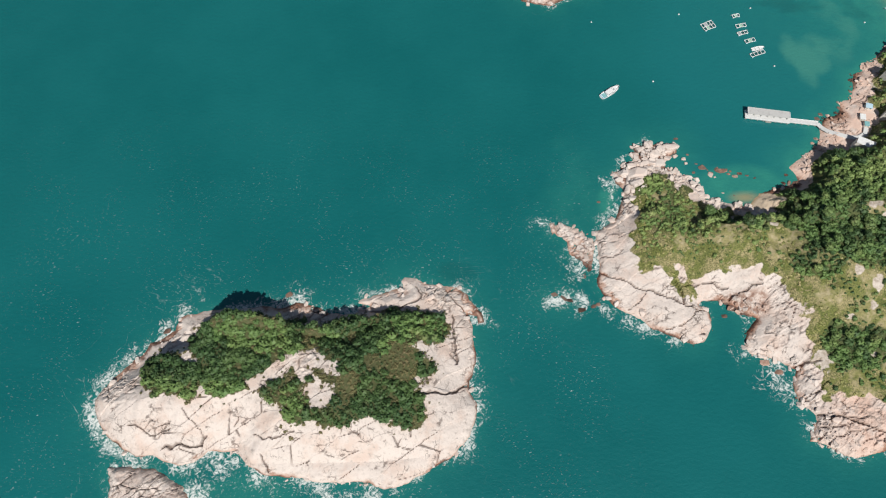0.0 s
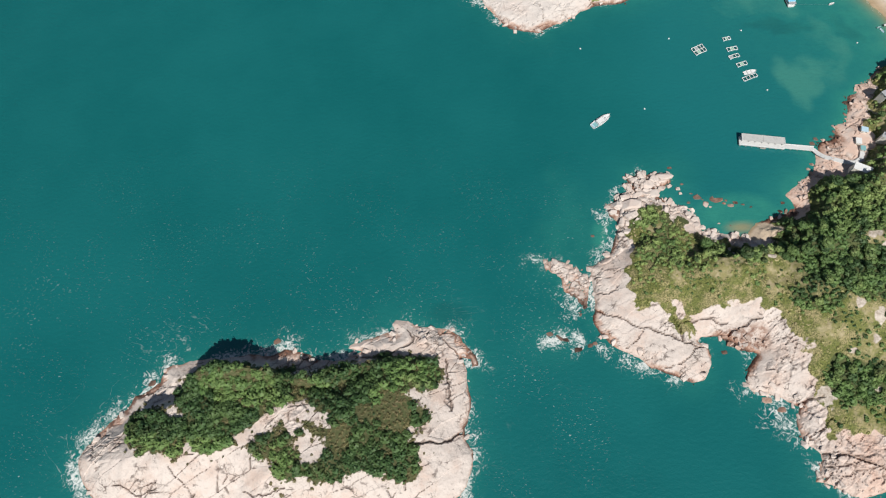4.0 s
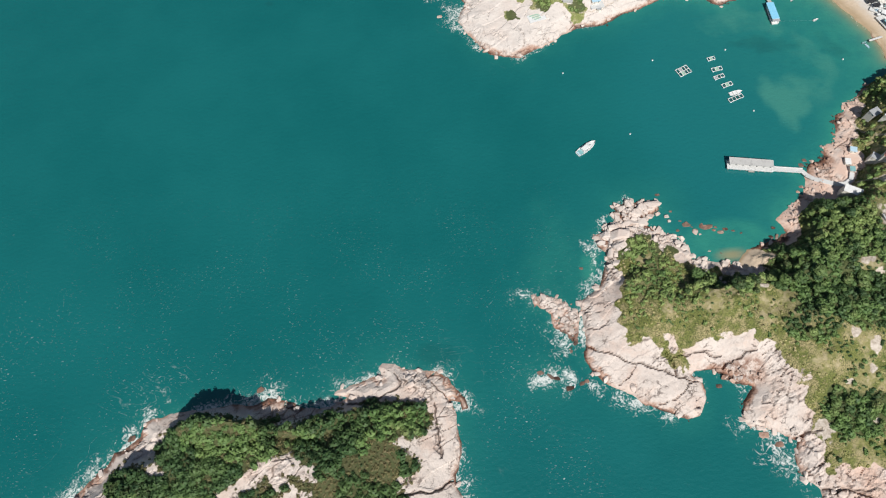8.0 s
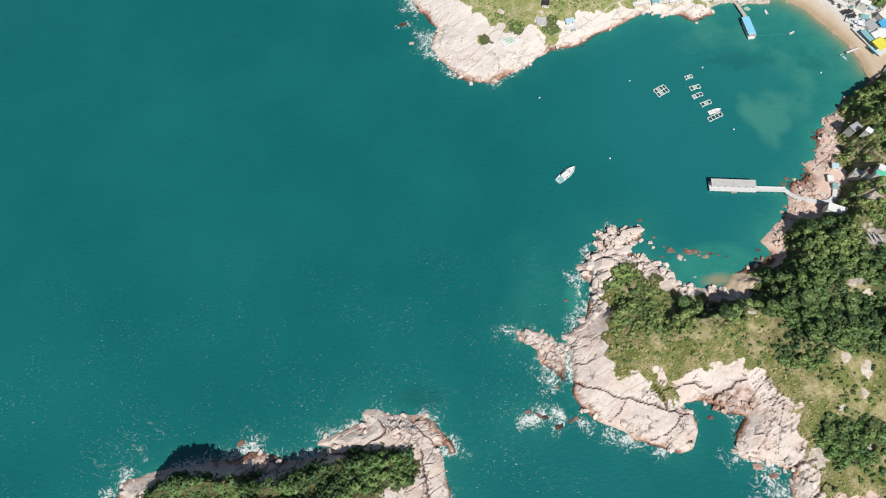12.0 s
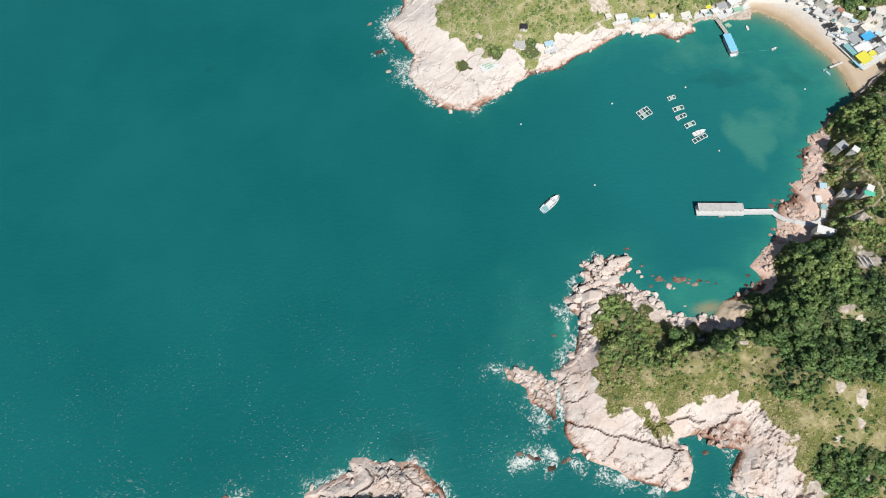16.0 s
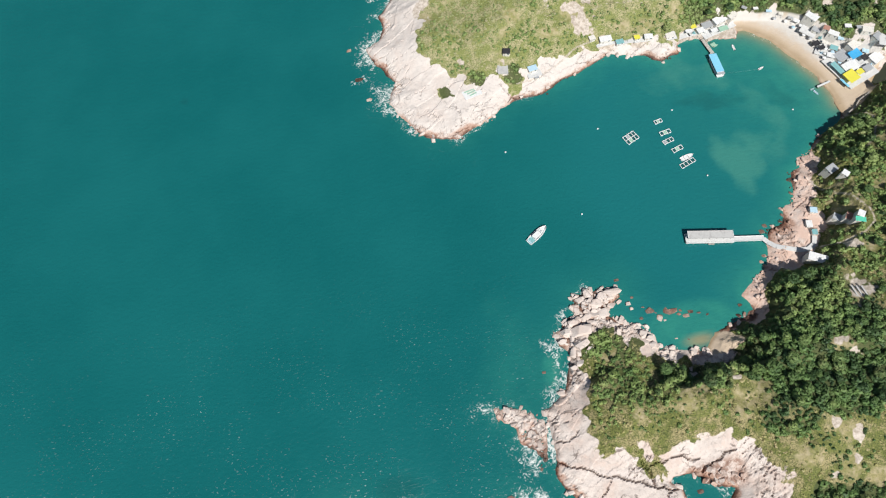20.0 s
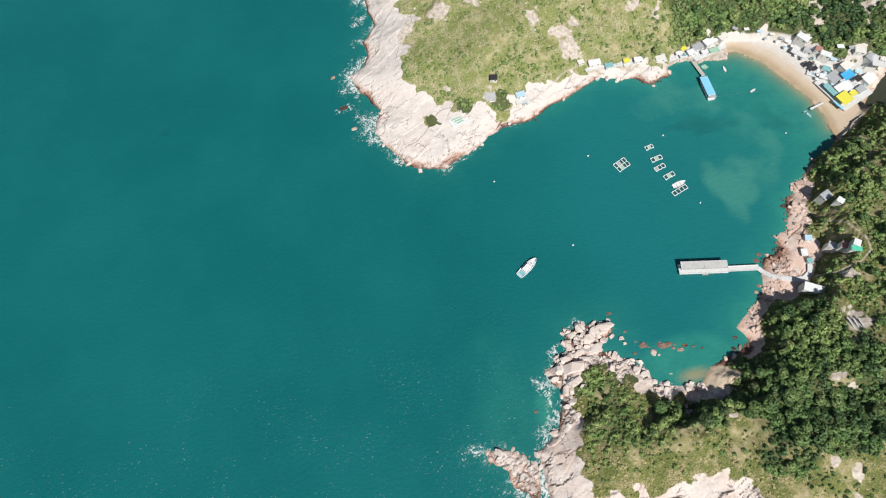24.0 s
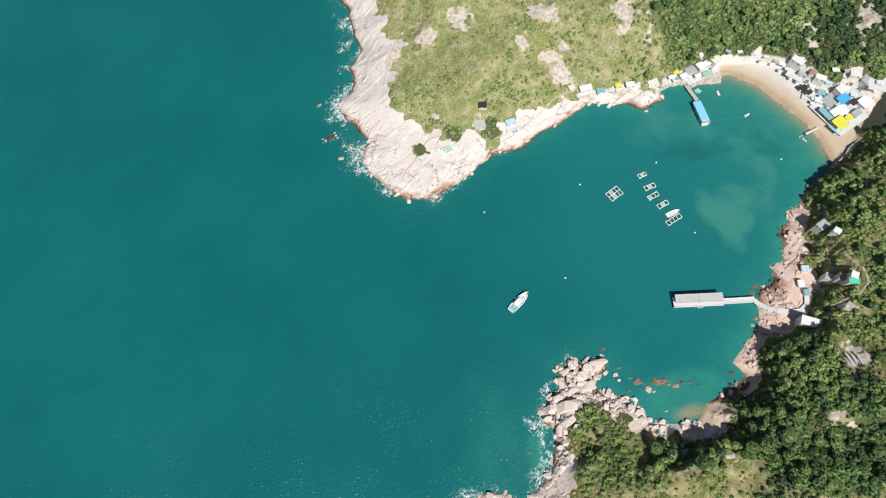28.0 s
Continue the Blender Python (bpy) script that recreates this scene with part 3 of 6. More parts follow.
def mainland_height(x, y):
    """Ground height and masks of the main shore."""
    wx, wy = x + 2.2 * fbm(x / 9, y / 9, 3), y + 2.2 * fbm(x / 9, y / 9, 4)
    d = inside(MAINLAND, wx, wy)
    strand = inside(STRAND, x, y)
    hill = sum((a * np.exp(-((x - hx) ** 2 + (y - hy) ** 2) / (s * s))) ** 3 for hx, hy, a, s in HILLS) ** (1 / 3.0)
    hill = hill * (1 + 0.25 * fbm(x / 30, y / 30, 8)) + 3.4 + 1.2 * fbm(x / 14, y / 14, 6)
    steep = 0.5 + 0.2 * fbm(x / 20, y / 20, 19)
    shore = np.where(d > 0, 0.9 * (1 - np.exp(-d / 0.8)) + steep * d, 0.55 * d)
    z = -np.logaddexp(-shore / 1.4, -hill / 1.4) * 1.4
    z = np.where(d > 0, np.maximum(z, np.minimum(0.3 * d, 0.5)), 0.5 * d)
    z = np.where(d > 0, z * (1 - 0.62 * ramp(inside(TIP, x, y), -2, 3)), z)
    green = np.maximum(np.maximum(inside(HEAD_GREEN, x, y), inside(CAPE_GREEN, x, y)), np.maximum(4.5 - np.hypot((x - 122) / 1.4, y - 168.5), np.maximum.reduce([br - np.hypot(x - bx, y - by) for bx, by, br in ((126, 100.5, 3.4), (72, 333, 4.5), (76, 329, 3), (92, 337, 5), (114, 336, 6))]))) + (7.5 + 2 * ramp(y, 295, 305)) * fbm(x / 7, y / 7, 21, 4) + 7 * fbm(x / 17, y / 17, 23, 3)
    lee = ramp(x, 143, 150) * ramp(y, 132, 140) * ramp(288 - y, 0, 8)
    low_shore = np.minimum(0.34 * d, 2.6) + 1.1 * np.logaddexp(0, (green - 0.5) / 1.2) * 1.2
    z = np.where(d > 0, z * (1 - lee) + np.minimum(low_shore, z + 6) * lee, z)
    z = z + bank_rise(x, y) * ramp(d, 2, 6)
    sand = ramp(strand, -2.5, 1.5)
    sand = np.maximum(sand, ramp(8 - np.hypot((x - 182) / 1.2, (y - 153.5) / 0.75) + 2.5 * fbm(x / 4, y / 4, 36), -1, 2))
    quay = ramp(inside(QUAY + [(226, 349), (246, 354), (262, 351)], x, y), -1, 0.5)
    flat = np.minimum(0.13 * np.maximum(d, 0), 2.4) + 0.02 * fbm(x / 3, y / 3, 5)
    keep = ramp(strand, -3, 3)
    z = z * (1 - keep) + np.where(d > 0, flat, z) * keep
    z = z * (1 - quay) + np.where(d > 0, 1.7, z) * quay
    pond = inside(POND, x, y)
    z = np.where(pond > -5, np.minimum(z, 0.35 - 0.32 * pond), z)
    return z, d, green, sand, quay


def islet_height(x, y):
    wx, wy = x + 1.8 * fbm(x / 7, y / 7, 13), y + 1.8 * fbm(x / 7, y / 7, 14)
    d = inside(ISLET, wx, wy)
    hump = np.maximum(16.5 * np.exp(-(((x + 62) / 62) ** 4 + ((y - 55) / 36) ** 6)), 15 * np.exp(-(((x + 140) / 40) ** 4 + ((y - 52) / 32) ** 4)))
    hump = np.maximum(hump, 16 * np.exp(-(((x + 104) / 36) ** 4 + ((y - 68) / 30) ** 8)))
    hump = np.maximum(hump, 4.2 + 0 * x) + 1.6 * fbm(x / 16, y / 16, 11)
    steep = 0.6 + 1.7 * ramp(1.25 - np.hypot((x + 98) / 24, (y - 92) / 13), 0, 0.5) + 0.8 * ramp(1.25 - np.hypot((x + 62) / 18, (y - 88) / 9), 0, 0.5) + 0.9 * ramp(1.25 - np.hypot((x + 140) / 12, (y - 76) / 9), 0, 0.5)
    shore = np.where(d > 0, 0.9 * (1 - np.exp(-d / 0.8)) + steep * d, 0.6 * d)
    z = -np.logaddexp(-shore / 1.2, -hump / 1.2) * 1.2
    z = np.where(d > 0, np.maximum(z, np.minimum(0.4 * d, 0.6)), 0.5 * d)
    leafy = inside(ISLET_GREEN, x, y)
    north = ramp(y - np.interp(x, [-185, -140, -110, 0], [52, 74, 84, 90]), -6, 3)
    foot = np.minimum(0.42 * d, 3.2) + np.interp(x, [-160, -130, -116, -86, -76, -20, 0], [0.5, 0.7, 4.0, 4.0, 2.4, 1.7, 1.0]) * np.logaddexp(0, (leafy + 0.5) / 1.0)
    z = np.where(d > 0, z * (1 - north) + np.minimum(foot, z + 5) * north, z)
    green = leafy
    green = np.minimum(green, -np.maximum(inside(ISLET_BALD, x, y), inside(ISLET_BALD_TOP, x, y))) + 4.5 * fbm(x / 5.5, y / 5.5, 22, 4) + 2.5 * fbm(x / 13, y / 13, 24, 3)
    return z, d, green, 0 * x, 0 * x


def skerry_height(outline, top, seed):
    def height(x, y):
        wx, wy = x + 2 * fbm(x / 5, y / 5, seed), y + 2 * fbm(x / 5, y / 5, seed + 1)
        d = inside(outline, wx, wy)
        z = np.where(d > 0, top * (1 - np.exp(-d / 3.0)) + 0.8 * fbm(x / 4, y / 4, seed + 2), 0.5 * d)
        return z, d, 0 * x - 9, 0 * x, 0 * x
    return height


def crag(x, y, z, d, green, soft, seed):
    """Smooth slabs with scattered joints, striations along the bedding and broken blocks near the sea."""
    bare = 1 - ramp(green, -1, 2)
    turn = 0.5
    u, v = x * math.cos(turn) + y * math.sin(turn), -x * math.sin(turn) + y * math.cos(turn)
    u, v = u + 1.6 * fbm(x / 14, y / 14, seed + 1), v + 1.6 * fbm(x / 14, y / 14, seed + 2)
    edge, tag = cells(u / 26, v / 8, seed)
    small, tag2 = cells(u / 8.5, v / 3.4, seed + 3)
    zone = 0.30 * value_noise(x / 15, y / 15, seed + 6) + 0.5 * fbm(x / 6, y / 6, seed + 16, 3)
    for rx, ry, rl, rw, much in ROUGH_ZONES:
        zone = zone + much * ramp(1.3 - np.hypot((x - rx) / rl, (y - ry) / rw), 0, 0.5)
    near = ramp(d, 6, 1) * ramp(value_noise(x / 11, y / 11, seed + 4), 0.50, 0.70)
    rough = np.clip(0.02 + 0.9 * ramp(zone, 0.40, 0.72) + 0.55 * near, 0, 1.1)
    gate = ramp(value_noise(x / 12, y / 12, seed + 5), 0.58, 0.7)
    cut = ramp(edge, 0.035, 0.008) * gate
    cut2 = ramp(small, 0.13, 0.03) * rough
    lift = (tag - 0.5) * 0.7 + 0.6 * (0.06 + rough) * fbm(u / 2.2, v / 1.1, seed + 12, 3) + (tag2 - 0.5) * 0.9 * rough - 0.8 * cut - 0.8 * cut2 + 0.9 * rough * fbm(x / 3, y / 3, seed + 8, 3) + 0.12 * fbm(u / 18, v / 3.2, seed + 7, 2)
    calm = 1 - 0.3 * ramp(x, 190, 205) * ramp(300 - y, 0, 8) * ramp(y, 120, 140)
    fade = ramp(d, -0.5, 3.5) * bare * (1 - soft) * calm
    z = z + lift * fade + 0.3 * fbm(x / 5, y / 5, seed + 9, 3) * ramp(d, 0, 3) * (1 - soft)
    joint_and_shade = np.clip(cut + 0.95 * cut2, 0, 1) * bare * (1 - soft)
    # Ground among the tip's boulders painted dark for the shade in their gaps.
    joint_and_shade = np.maximum(joint_and_shade, 0.8 * ramp(inside(TIP, x, y), -1, 1.5) * ramp(value_noise(x / 2.5, y / 2.5, 97), 0.3, 0.6) * (1 - ramp(green, -1, 1)))
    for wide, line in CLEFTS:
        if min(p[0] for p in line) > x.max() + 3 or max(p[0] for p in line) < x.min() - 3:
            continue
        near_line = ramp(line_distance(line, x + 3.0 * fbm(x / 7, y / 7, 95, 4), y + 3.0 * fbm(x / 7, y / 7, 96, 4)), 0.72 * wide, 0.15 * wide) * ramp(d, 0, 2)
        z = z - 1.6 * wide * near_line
        # Cleft floors get the dark joint colour too, deepening the shade in them.
        joint_and_shade = np.maximum(joint_and_shade, near_line)
    return z, joint_and_shade, rough * bare * (1 - soft)


WOOD_COVE = [(141, 147), (160, 146), (185, 147), (192, 160), (213, 166), (236, 172), (252, 160), (262, 130), (240, 106), (212, 108), (196, 113), (187, 124), (181, 135), (170, 131), (152, 132), (137, 136)]
WOOD_SOUTH = [(188, 74), (197, 80), (208, 79), (232, 78), (262, 86), (250, 54), (219, 56), (196, 58), (187, 65)]


def thicket(x, y):
    """How far tall dense growth, rather than low scrub, covers the main shore."""
    t = 0.03 + 0.20 * ramp(x, 200, 215)
    t = np.maximum(t, 0.34 * ramp(1.25 - np.hypot((x - 128) / 24, (y - 147) / 22), 0, 0.5) * ramp(y, 122, 134))
    t = np.maximum(t, 0.5 * ramp(1.25 - np.hypot((x - 195) / 14, (y - 112) / 9), 0, 0.5))
    t = np.maximum(t, 0.95 * ramp(np.maximum(inside(WOOD_COVE, x, y), inside(WOOD_SOUTH, x, y)) + 5 * fbm(x / 8, y / 8, 74), -2, 3))
    t = np.where((y > 158) & (y < 300), np.maximum(t, 0.62 + 0.5 * fbm(x / 13, y / 13, 73)), t)
    t = np.where(y > 300, 0.10 + 0.12 * ramp(x, 150, 215) + 0.5 * ramp(x, 222, 250) * ramp(460 - y, 0, 80), t)
    t = np.maximum(t, np.maximum.reduce([0.8 * ramp(br + 1 - np.hypot(x - bx, y - by), 0, 2) for bx, by, br in ((72, 333, 5), (76, 329, 3), (92, 337, 5), (114, 336, 6))]))
    t = np.maximum(t, 0.85 * ramp(1.3 - np.hypot((x - 332) / 36, (y - 346) / 15), 0, 0.5))
    return np.clip(t * 1.2 + 0.45 * fbm(x / 16, y / 16, 71), 0, 1)


def grid_land(name, xs, ys, height, seed, low=-1.6):
    """One sheet of land over a grid, without what lies deep under the sea."""
    gx, gy = np.meshgrid(xs, ys)
    x, y = gx.ravel(), gy.ravel()
    z, d, green, sand, quay = height(x, y)
    soft = np.clip(sand + quay, 0, 1)
    z, joint_and_shade, rough = crag(x, y, z, d, green, soft, seed)
    w, h = len(xs), len(ys)
    a = (np.arange(h - 1)[:, None] * w + np.arange(w - 1)[None, :]).ravel()
    quads = np.stack([a, a + 1, a + w + 1, a + w], 1)
    quads = quads[(z[quads] > low).any(1)]
    used, back = np.unique(quads, return_inverse=True)
    mesh = bpy.data.meshes.new(name)
    fill_mesh(mesh, np.stack([x, y, np.maximum(z, low - 1.5)], 1)[used], back.reshape(-1, 4))
    bare, dry, wood = np.zeros(len(x)), np.zeros(len(x)), np.full(len(x), 0.8 if name == "islet" else 0.0)
    if name == "mainland":
        paths = np.minimum.reduce([line_distance(p, x, y) for p in (PATH_HOUSE, PATH_CAPE, PATH_POINT)])
        bare = np.maximum(0.6 * ramp(paths, 1.3, 0.3), 0.45 * ramp(line_distance(PATH_RIDGE, x, y + 3 * fbm(x / 9, y / 9, 33)), 1.6, 0.4))
        bare = np.maximum(bare, patches(BARE_PATCHES, x, y))
        dry = patches(DRY_PATCHES, x, y)
        # Dark soil thinned from y 172 to 300, its colour offsetting that slope's shade.
        wood = ramp(thicket(x, y), 0.35, 0.7) * (1 - 0.8 * dry) * (1 - 0.75 * ramp(y, 172, 184) * ramp(y, 300, 290))
    for key, values in (("green", ramp(green, -3.0, 2.5)), ("sand", sand), ("joint_and_shade", joint_and_shade), ("rough", rough), ("bare", np.maximum(bare, quay)), ("dry", dry), ("wood", wood), ("meadow", ramp(y, 290, 310) * (1 - 0.8 * ramp(x, 226, 246) * ramp(green, 1, 4))), ("heath", ramp(x, 30, 20))):
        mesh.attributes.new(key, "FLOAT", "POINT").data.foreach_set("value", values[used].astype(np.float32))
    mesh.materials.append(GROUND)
    return new(name, mesh)


def patches(spots_, x, y):
    """How far a point lies within one of many ragged patches."""
    found, rag = np.zeros(np.shape(x)), 1.0 * fbm(x / 7, y / 7, 31, 4) + 0.7 * fbm(x / 2.2, y / 2.2, 32, 2)
    for bx, by, br, bs in spots_:
        found = np.maximum(found, ramp(1 - np.hypot(x - bx, (y - by) / bs) / br + rag, 0.0, 0.7))
    return found


# parched grass and thin soil: x, y, radius, stretch along y
DRY_PATCHES = [(156, 132, 9, 0.5), (177, 121, 9, 0.8), (150, 126, 7, 0.6), (188, 128, 7, 0.8), (125, 126, 6, 0.6), (122, 158, 5, 0.8), (230, 138, 8, 0.8), (214, 104, 9, 0.8), (196, 94, 8, 0.9), (213, 86, 8, 1),
               (227, 79, 8, 0.8), (207, 46, 10, 0.9), (222, 60, 7, 1), (272, 212, 7, 1.4), (281, 214, 7, 0.8), (249, 160, 9, 1), (266, 186, 6, 0.7), (306, 258, 5, 1)]
DRY_ON_CAPE = [(119, 370, 8, 0.7), (140, 358, 7, 0.5), (157, 368, 12, 0.6), (188, 357, 9, 0.5), (202, 354, 10, 0.5), (224, 360, 7, 0.9), (214, 374, 9, 1.2), (198, 378, 8, 0.8), (160, 398, 12, 0.7), (140, 405, 10, 0.7),
               (67, 388, 6, 0.8), (60, 356, 7, 1), (78, 341, 7, 0.6), (177, 390, 8, 0.9), (112, 360, 5, 0.8), (75, 428, 9, 0.9), (84, 402, 15, 0.6), (106, 346, 6, 1.2)]
DRY_PATCHES += DRY_ON_CAPE


# bare soil and rock among the scrub: x, y, radius, stretch along y
BARE_PATCHES = [(250, 166, 8, 1.2), (262, 188, 4, 1), (92, 403, 12, 0.55), (111, 406, 9, 1.1), (144.5, 381, 5.5, 1.5), (161, 398, 10, 0.8), (165, 361, 7, 1.4), (171, 376, 6, 0.9), (213, 388, 13, 1.1), (219, 373, 5, 1.8),
                (160, 359, 4, 1.8), (157, 372, 7, 0.5), (318, 348, 8, 1.0), (346, 345, 9, 1.8), (66, 398, 8, 1.2), (84, 350, 4, 1), (177, 134, 3, 0.5), (212, 105, 4, 0.8), (221, 99, 2.5, 2.4), (219, 88, 3, 0.8), (208, 83, 3, 0.8), (216, 64, 3, 0.7),
                (229, 141, 4, 0.7), (233, 135, 4, 0.8), (190, 62, 6, 1), (255, 105, 8, 1), (106, 342, 5, 1.6), (178, 349, 8, 0.5), (198, 345.5, 9, 0.55), (214, 343.5, 7, 0.5), (135, 425, 9, 0.5), (170, 420, 7, 0.6), (225, 415, 7, 0.8)]


def fill_mesh(mesh, verts, quads):
    n = quads.shape[1]
    mesh.vertices.add(len(verts))
    mesh.vertices.foreach_set("co", np.ascontiguousarray(verts, np.float32).ravel())
    mesh.loops.add(quads.size)
    mesh.loops.foreach_set("vertex_index", np.ascontiguousarray(quads, np.int32).ravel())
    mesh.polygons.add(len(quads))
    mesh.polygons.foreach_set("loop_start", np.arange(0, quads.size, n, dtype=np.int32))
    mesh.update(calc_edges=True)
    mesh.validate()
    mesh.shade_flat()


def stretch_axis(a, b, step, far_low=None, far_high=None):
    axis = list(np.arange(a, b, step))
    k, v = step, axis[-1]
    while far_high is not None and v < far_high:
        k *= 1.18
        v += k
        axis.append(v)
    k, v = step, axis[0]
    while far_low is not None and v > far_low:
        k *= 1.18
        v -= k
        axis.insert(0, v)
    return np.array(axis)


mainland = grid_land("mainland", stretch_axis(24, 392, 0.75, None, 640), stretch_axis(4, 462, 0.75, -60, 700), mainland_height, 101)
tagged(mainland, "green granite headlands with pale rock shores and a sandy bay", "land", kind="structure")
islet = grid_land("islet", np.arange(-188, 26, 0.5), np.arange(-2, 120, 0.5), islet_height, 202)
tagged(islet, "pale granite islet with a cap of dark green scrub", "islet", kind="structure")
skerry = grid_land("skerry", np.arange(-174, -118, 0.5), np.arange(-22, 22, 0.5), skerry_height(SKERRY, 5.0, 41), 303)
tagged(skerry, "small bare granite skerry washed by surf", "skerry", kind="structure")
reef = grid_land("reef", np.arange(52, 88, 0.5), np.arange(106, 150, 0.5), skerry_height(REEF, 1.5, 51), 404)
tagged(reef, "low broken reef of reddish granite in surf", "reef", kind="structure")


def sea():
    xs, ys = stretch_axis(-250, 380, 2.0, -4000, 4000), stretch_axis(-30, 470, 2.0, -4000, 4000)
    gx, gy = np.meshgrid(xs, ys)
    x, y = gx.ravel(), gy.ravel()
    near = (x > -340) & (x < 440) & (y > -80) & (y < 560)
    out = np.full(x.shape, 60.0)
    xn, yn = x[near], y[near]
    wx, wy = xn + 2.0 * fbm(xn / 8, yn / 8, 3), yn + 2.0 * fbm(xn / 8, yn / 8, 4)
    dm = inside(MAINLAND, wx, wy)
    di = np.maximum(inside(ISLET, wx, wy), inside(SKERRY, wx, wy))
    dr = np.maximum(inside(REEF, wx, wy), 4.0 - np.hypot((xn - 62) / 1.5, yn - 99))
    out[near] = -np.maximum(np.maximum(dm, di), dr)
    rocky = -np.maximum(np.maximum(dm, di), dr)
    bay = ramp(1.25 - np.hypot((xn - 225) / 95, (yn - 262) / 118), 0.0, 0.5)
    bay = np.maximum(bay, 0.8 * ramp(1.2 - np.hypot((xn - 170) / 42, (yn - 170) / 22), 0, 0.4))
    rough = (1 - bay) * (0.5 + 0.9 * value_noise(xn / 16, yn / 16, 61))
    rough *= 0.45 + 0.55 * np.maximum(ramp(di, -60, -20), np.maximum(ramp(dr, -40, -8), ramp(xn, 75, 45)))
    foam = np.clip(rough, 0.12, 1.5) * 1.0 * np.exp(-np.maximum(rocky, 0) / (1.4 + 3.6 * np.clip(rough - 0.35, 0, 1)))
    foam *= 0.18 + 1.05 * ramp(value_noise(xn / 9, yn / 9, 65), 0.38, 0.68)
    fx, fy = xn + 7 * fbm(xn / 9, yn / 9, 66), yn + 7 * fbm(xn / 9, yn / 9, 67)
    sx_, sy_ = xn + 26 * fbm(xn / 34, yn / 34, 68), yn + 26 * fbm(xn / 34, yn / 34, 69)
    surf = 0.85 * np.exp(-(np.hypot((fx - 61) / 1.5, fy - 99) / 5.0) ** 2)
    foam = np.maximum(foam, surf)
    for sx, sy, sr in SURF_SPOTS:
        foam = np.maximum(foam, 0.66 * np.exp(-((fx - sx) ** 2 + (fy - sy) ** 2) / (sr * (1.3 if sy < 120 else 0.95)) ** 2))
    strand = line_distance(BEACH, xn, yn)
    foam = np.maximum(foam, 0.42 * np.exp(-strand / 1.0))
    foam = np.minimum(foam, 0.62)
    shallow = np.exp(-np.maximum(rocky, 0) / 9.0) * (0.35 + 0.5 * bay)
    shallow = np.maximum(shallow, 1.0 * np.exp(-line_distance(BEACH[1:], xn, yn) / 46))
    shallow = np.maximum(shallow, 0.8 * ramp(1.15 - np.hypot((xn - 172) / 34, (yn - 165) / 15), 0, 0.6))
    shallow = np.maximum(shallow, 0.85 * ramp(1.2 - np.hypot((sx_ - 93) / 12, (sy_ - 157) / 18), 0, 0.8))
    shallow = np.maximum(shallow, 0.3 * ramp(1.2 - np.hypot((sx_ - 82) / 34, (sy_ - 150) / 44), 0, 0.8))
    shallow = np.maximum(shallow, 0.45 * ramp(1.2 - np.hypot((sx_ + 104) / 36, (sy_ - 10) / 13), 0, 0.7))
    sandy = np.maximum(0.75 * np.exp(-np.maximum(strand - 0.5, 0) / 3.5), 0.75 * ramp(1 - np.hypot((xn - 172) / 13, (yn - 157) / 5), 0, 0.9))
    silt = np.maximum(ramp(1.3 - np.hypot((sx_ - 229) / 20, (sy_ - 257) / 24), 0, 0.9), 0.65 * ramp(1.2 - np.hypot((sx_ - 252) / 13, (sy_ - 282) / 40), 0, 0.8))
    silt = np.maximum(silt, 0.6 * ramp(1.2 - np.hypot((sx_ - 225) / 34, (sy_ - 318) / 12), 0, 0.8))
    weed = np.maximum(ramp(1.2 - np.hypot((sx_ - 232) / 26, (sy_ - 300) / 8), 0, 0.9), 0.8 * ramp(1.2 - np.hypot((sx_ - 268) / 12, (sy_ - 296) / 22), 0, 0.9))
    for rx, ry, rr in ((6, 115, 17), (-89, 362, 4.5)):
        weed = np.maximum(weed, 1.0 * ramp(1.2 - np.hypot((xn - rx) / rr, (yn - ry) / (0.5 * rr + 1.5)), 0, 0.9))
    swash = np.clip(ramp(rocky, 34, 5) * (1 - bay) * (0.25 + 0.75 * ramp(xn, -80, -120)) * ramp(value_noise(xn / 22, yn / 22, 63), 0.35, 0.55) * np.maximum(ramp(di, -50, -25), 0.5 * ramp(xn, 90, 70)), 0, 1)
    pond = inside(POND, xn, yn)
    tarn = ramp(pond, -7, -4)
    shallow, sandy, foam, silt = [np.where(pond > -6, 0, v) for v in (shallow, sandy, foam, silt)]
    w, h = len(xs), len(ys)
    a = (np.arange(h - 1)[:, None] * w + np.arange(w - 1)[None, :]).ravel()
    mesh = bpy.data.meshes.new("water")
    fill_mesh(mesh, np.stack([x, y, 0 * x], 1), np.stack([a, a + 1, a + w + 1, a + w], 1))
    for key, values in (("foam", foam), ("shallow", shallow), ("sandy", sandy), ("silt", silt), ("weed", weed), ("bay", bay), ("open", (1 - bay) * ramp(xn, 110, 60) * ramp(yn, 240, 120) * ramp(xn, -330, -240)), ("swash", swash), ("pond", tarn)):
        full = np.zeros(x.shape)
        full[near] = values
        mesh.attributes.new(key, "FLOAT", "POINT").data.foreach_set("value", full.astype(np.float32))
    mesh.materials.append(WATER)
    return tagged(new("water", mesh), "teal green sea with foam along the rocks", "sea", kind="structure")


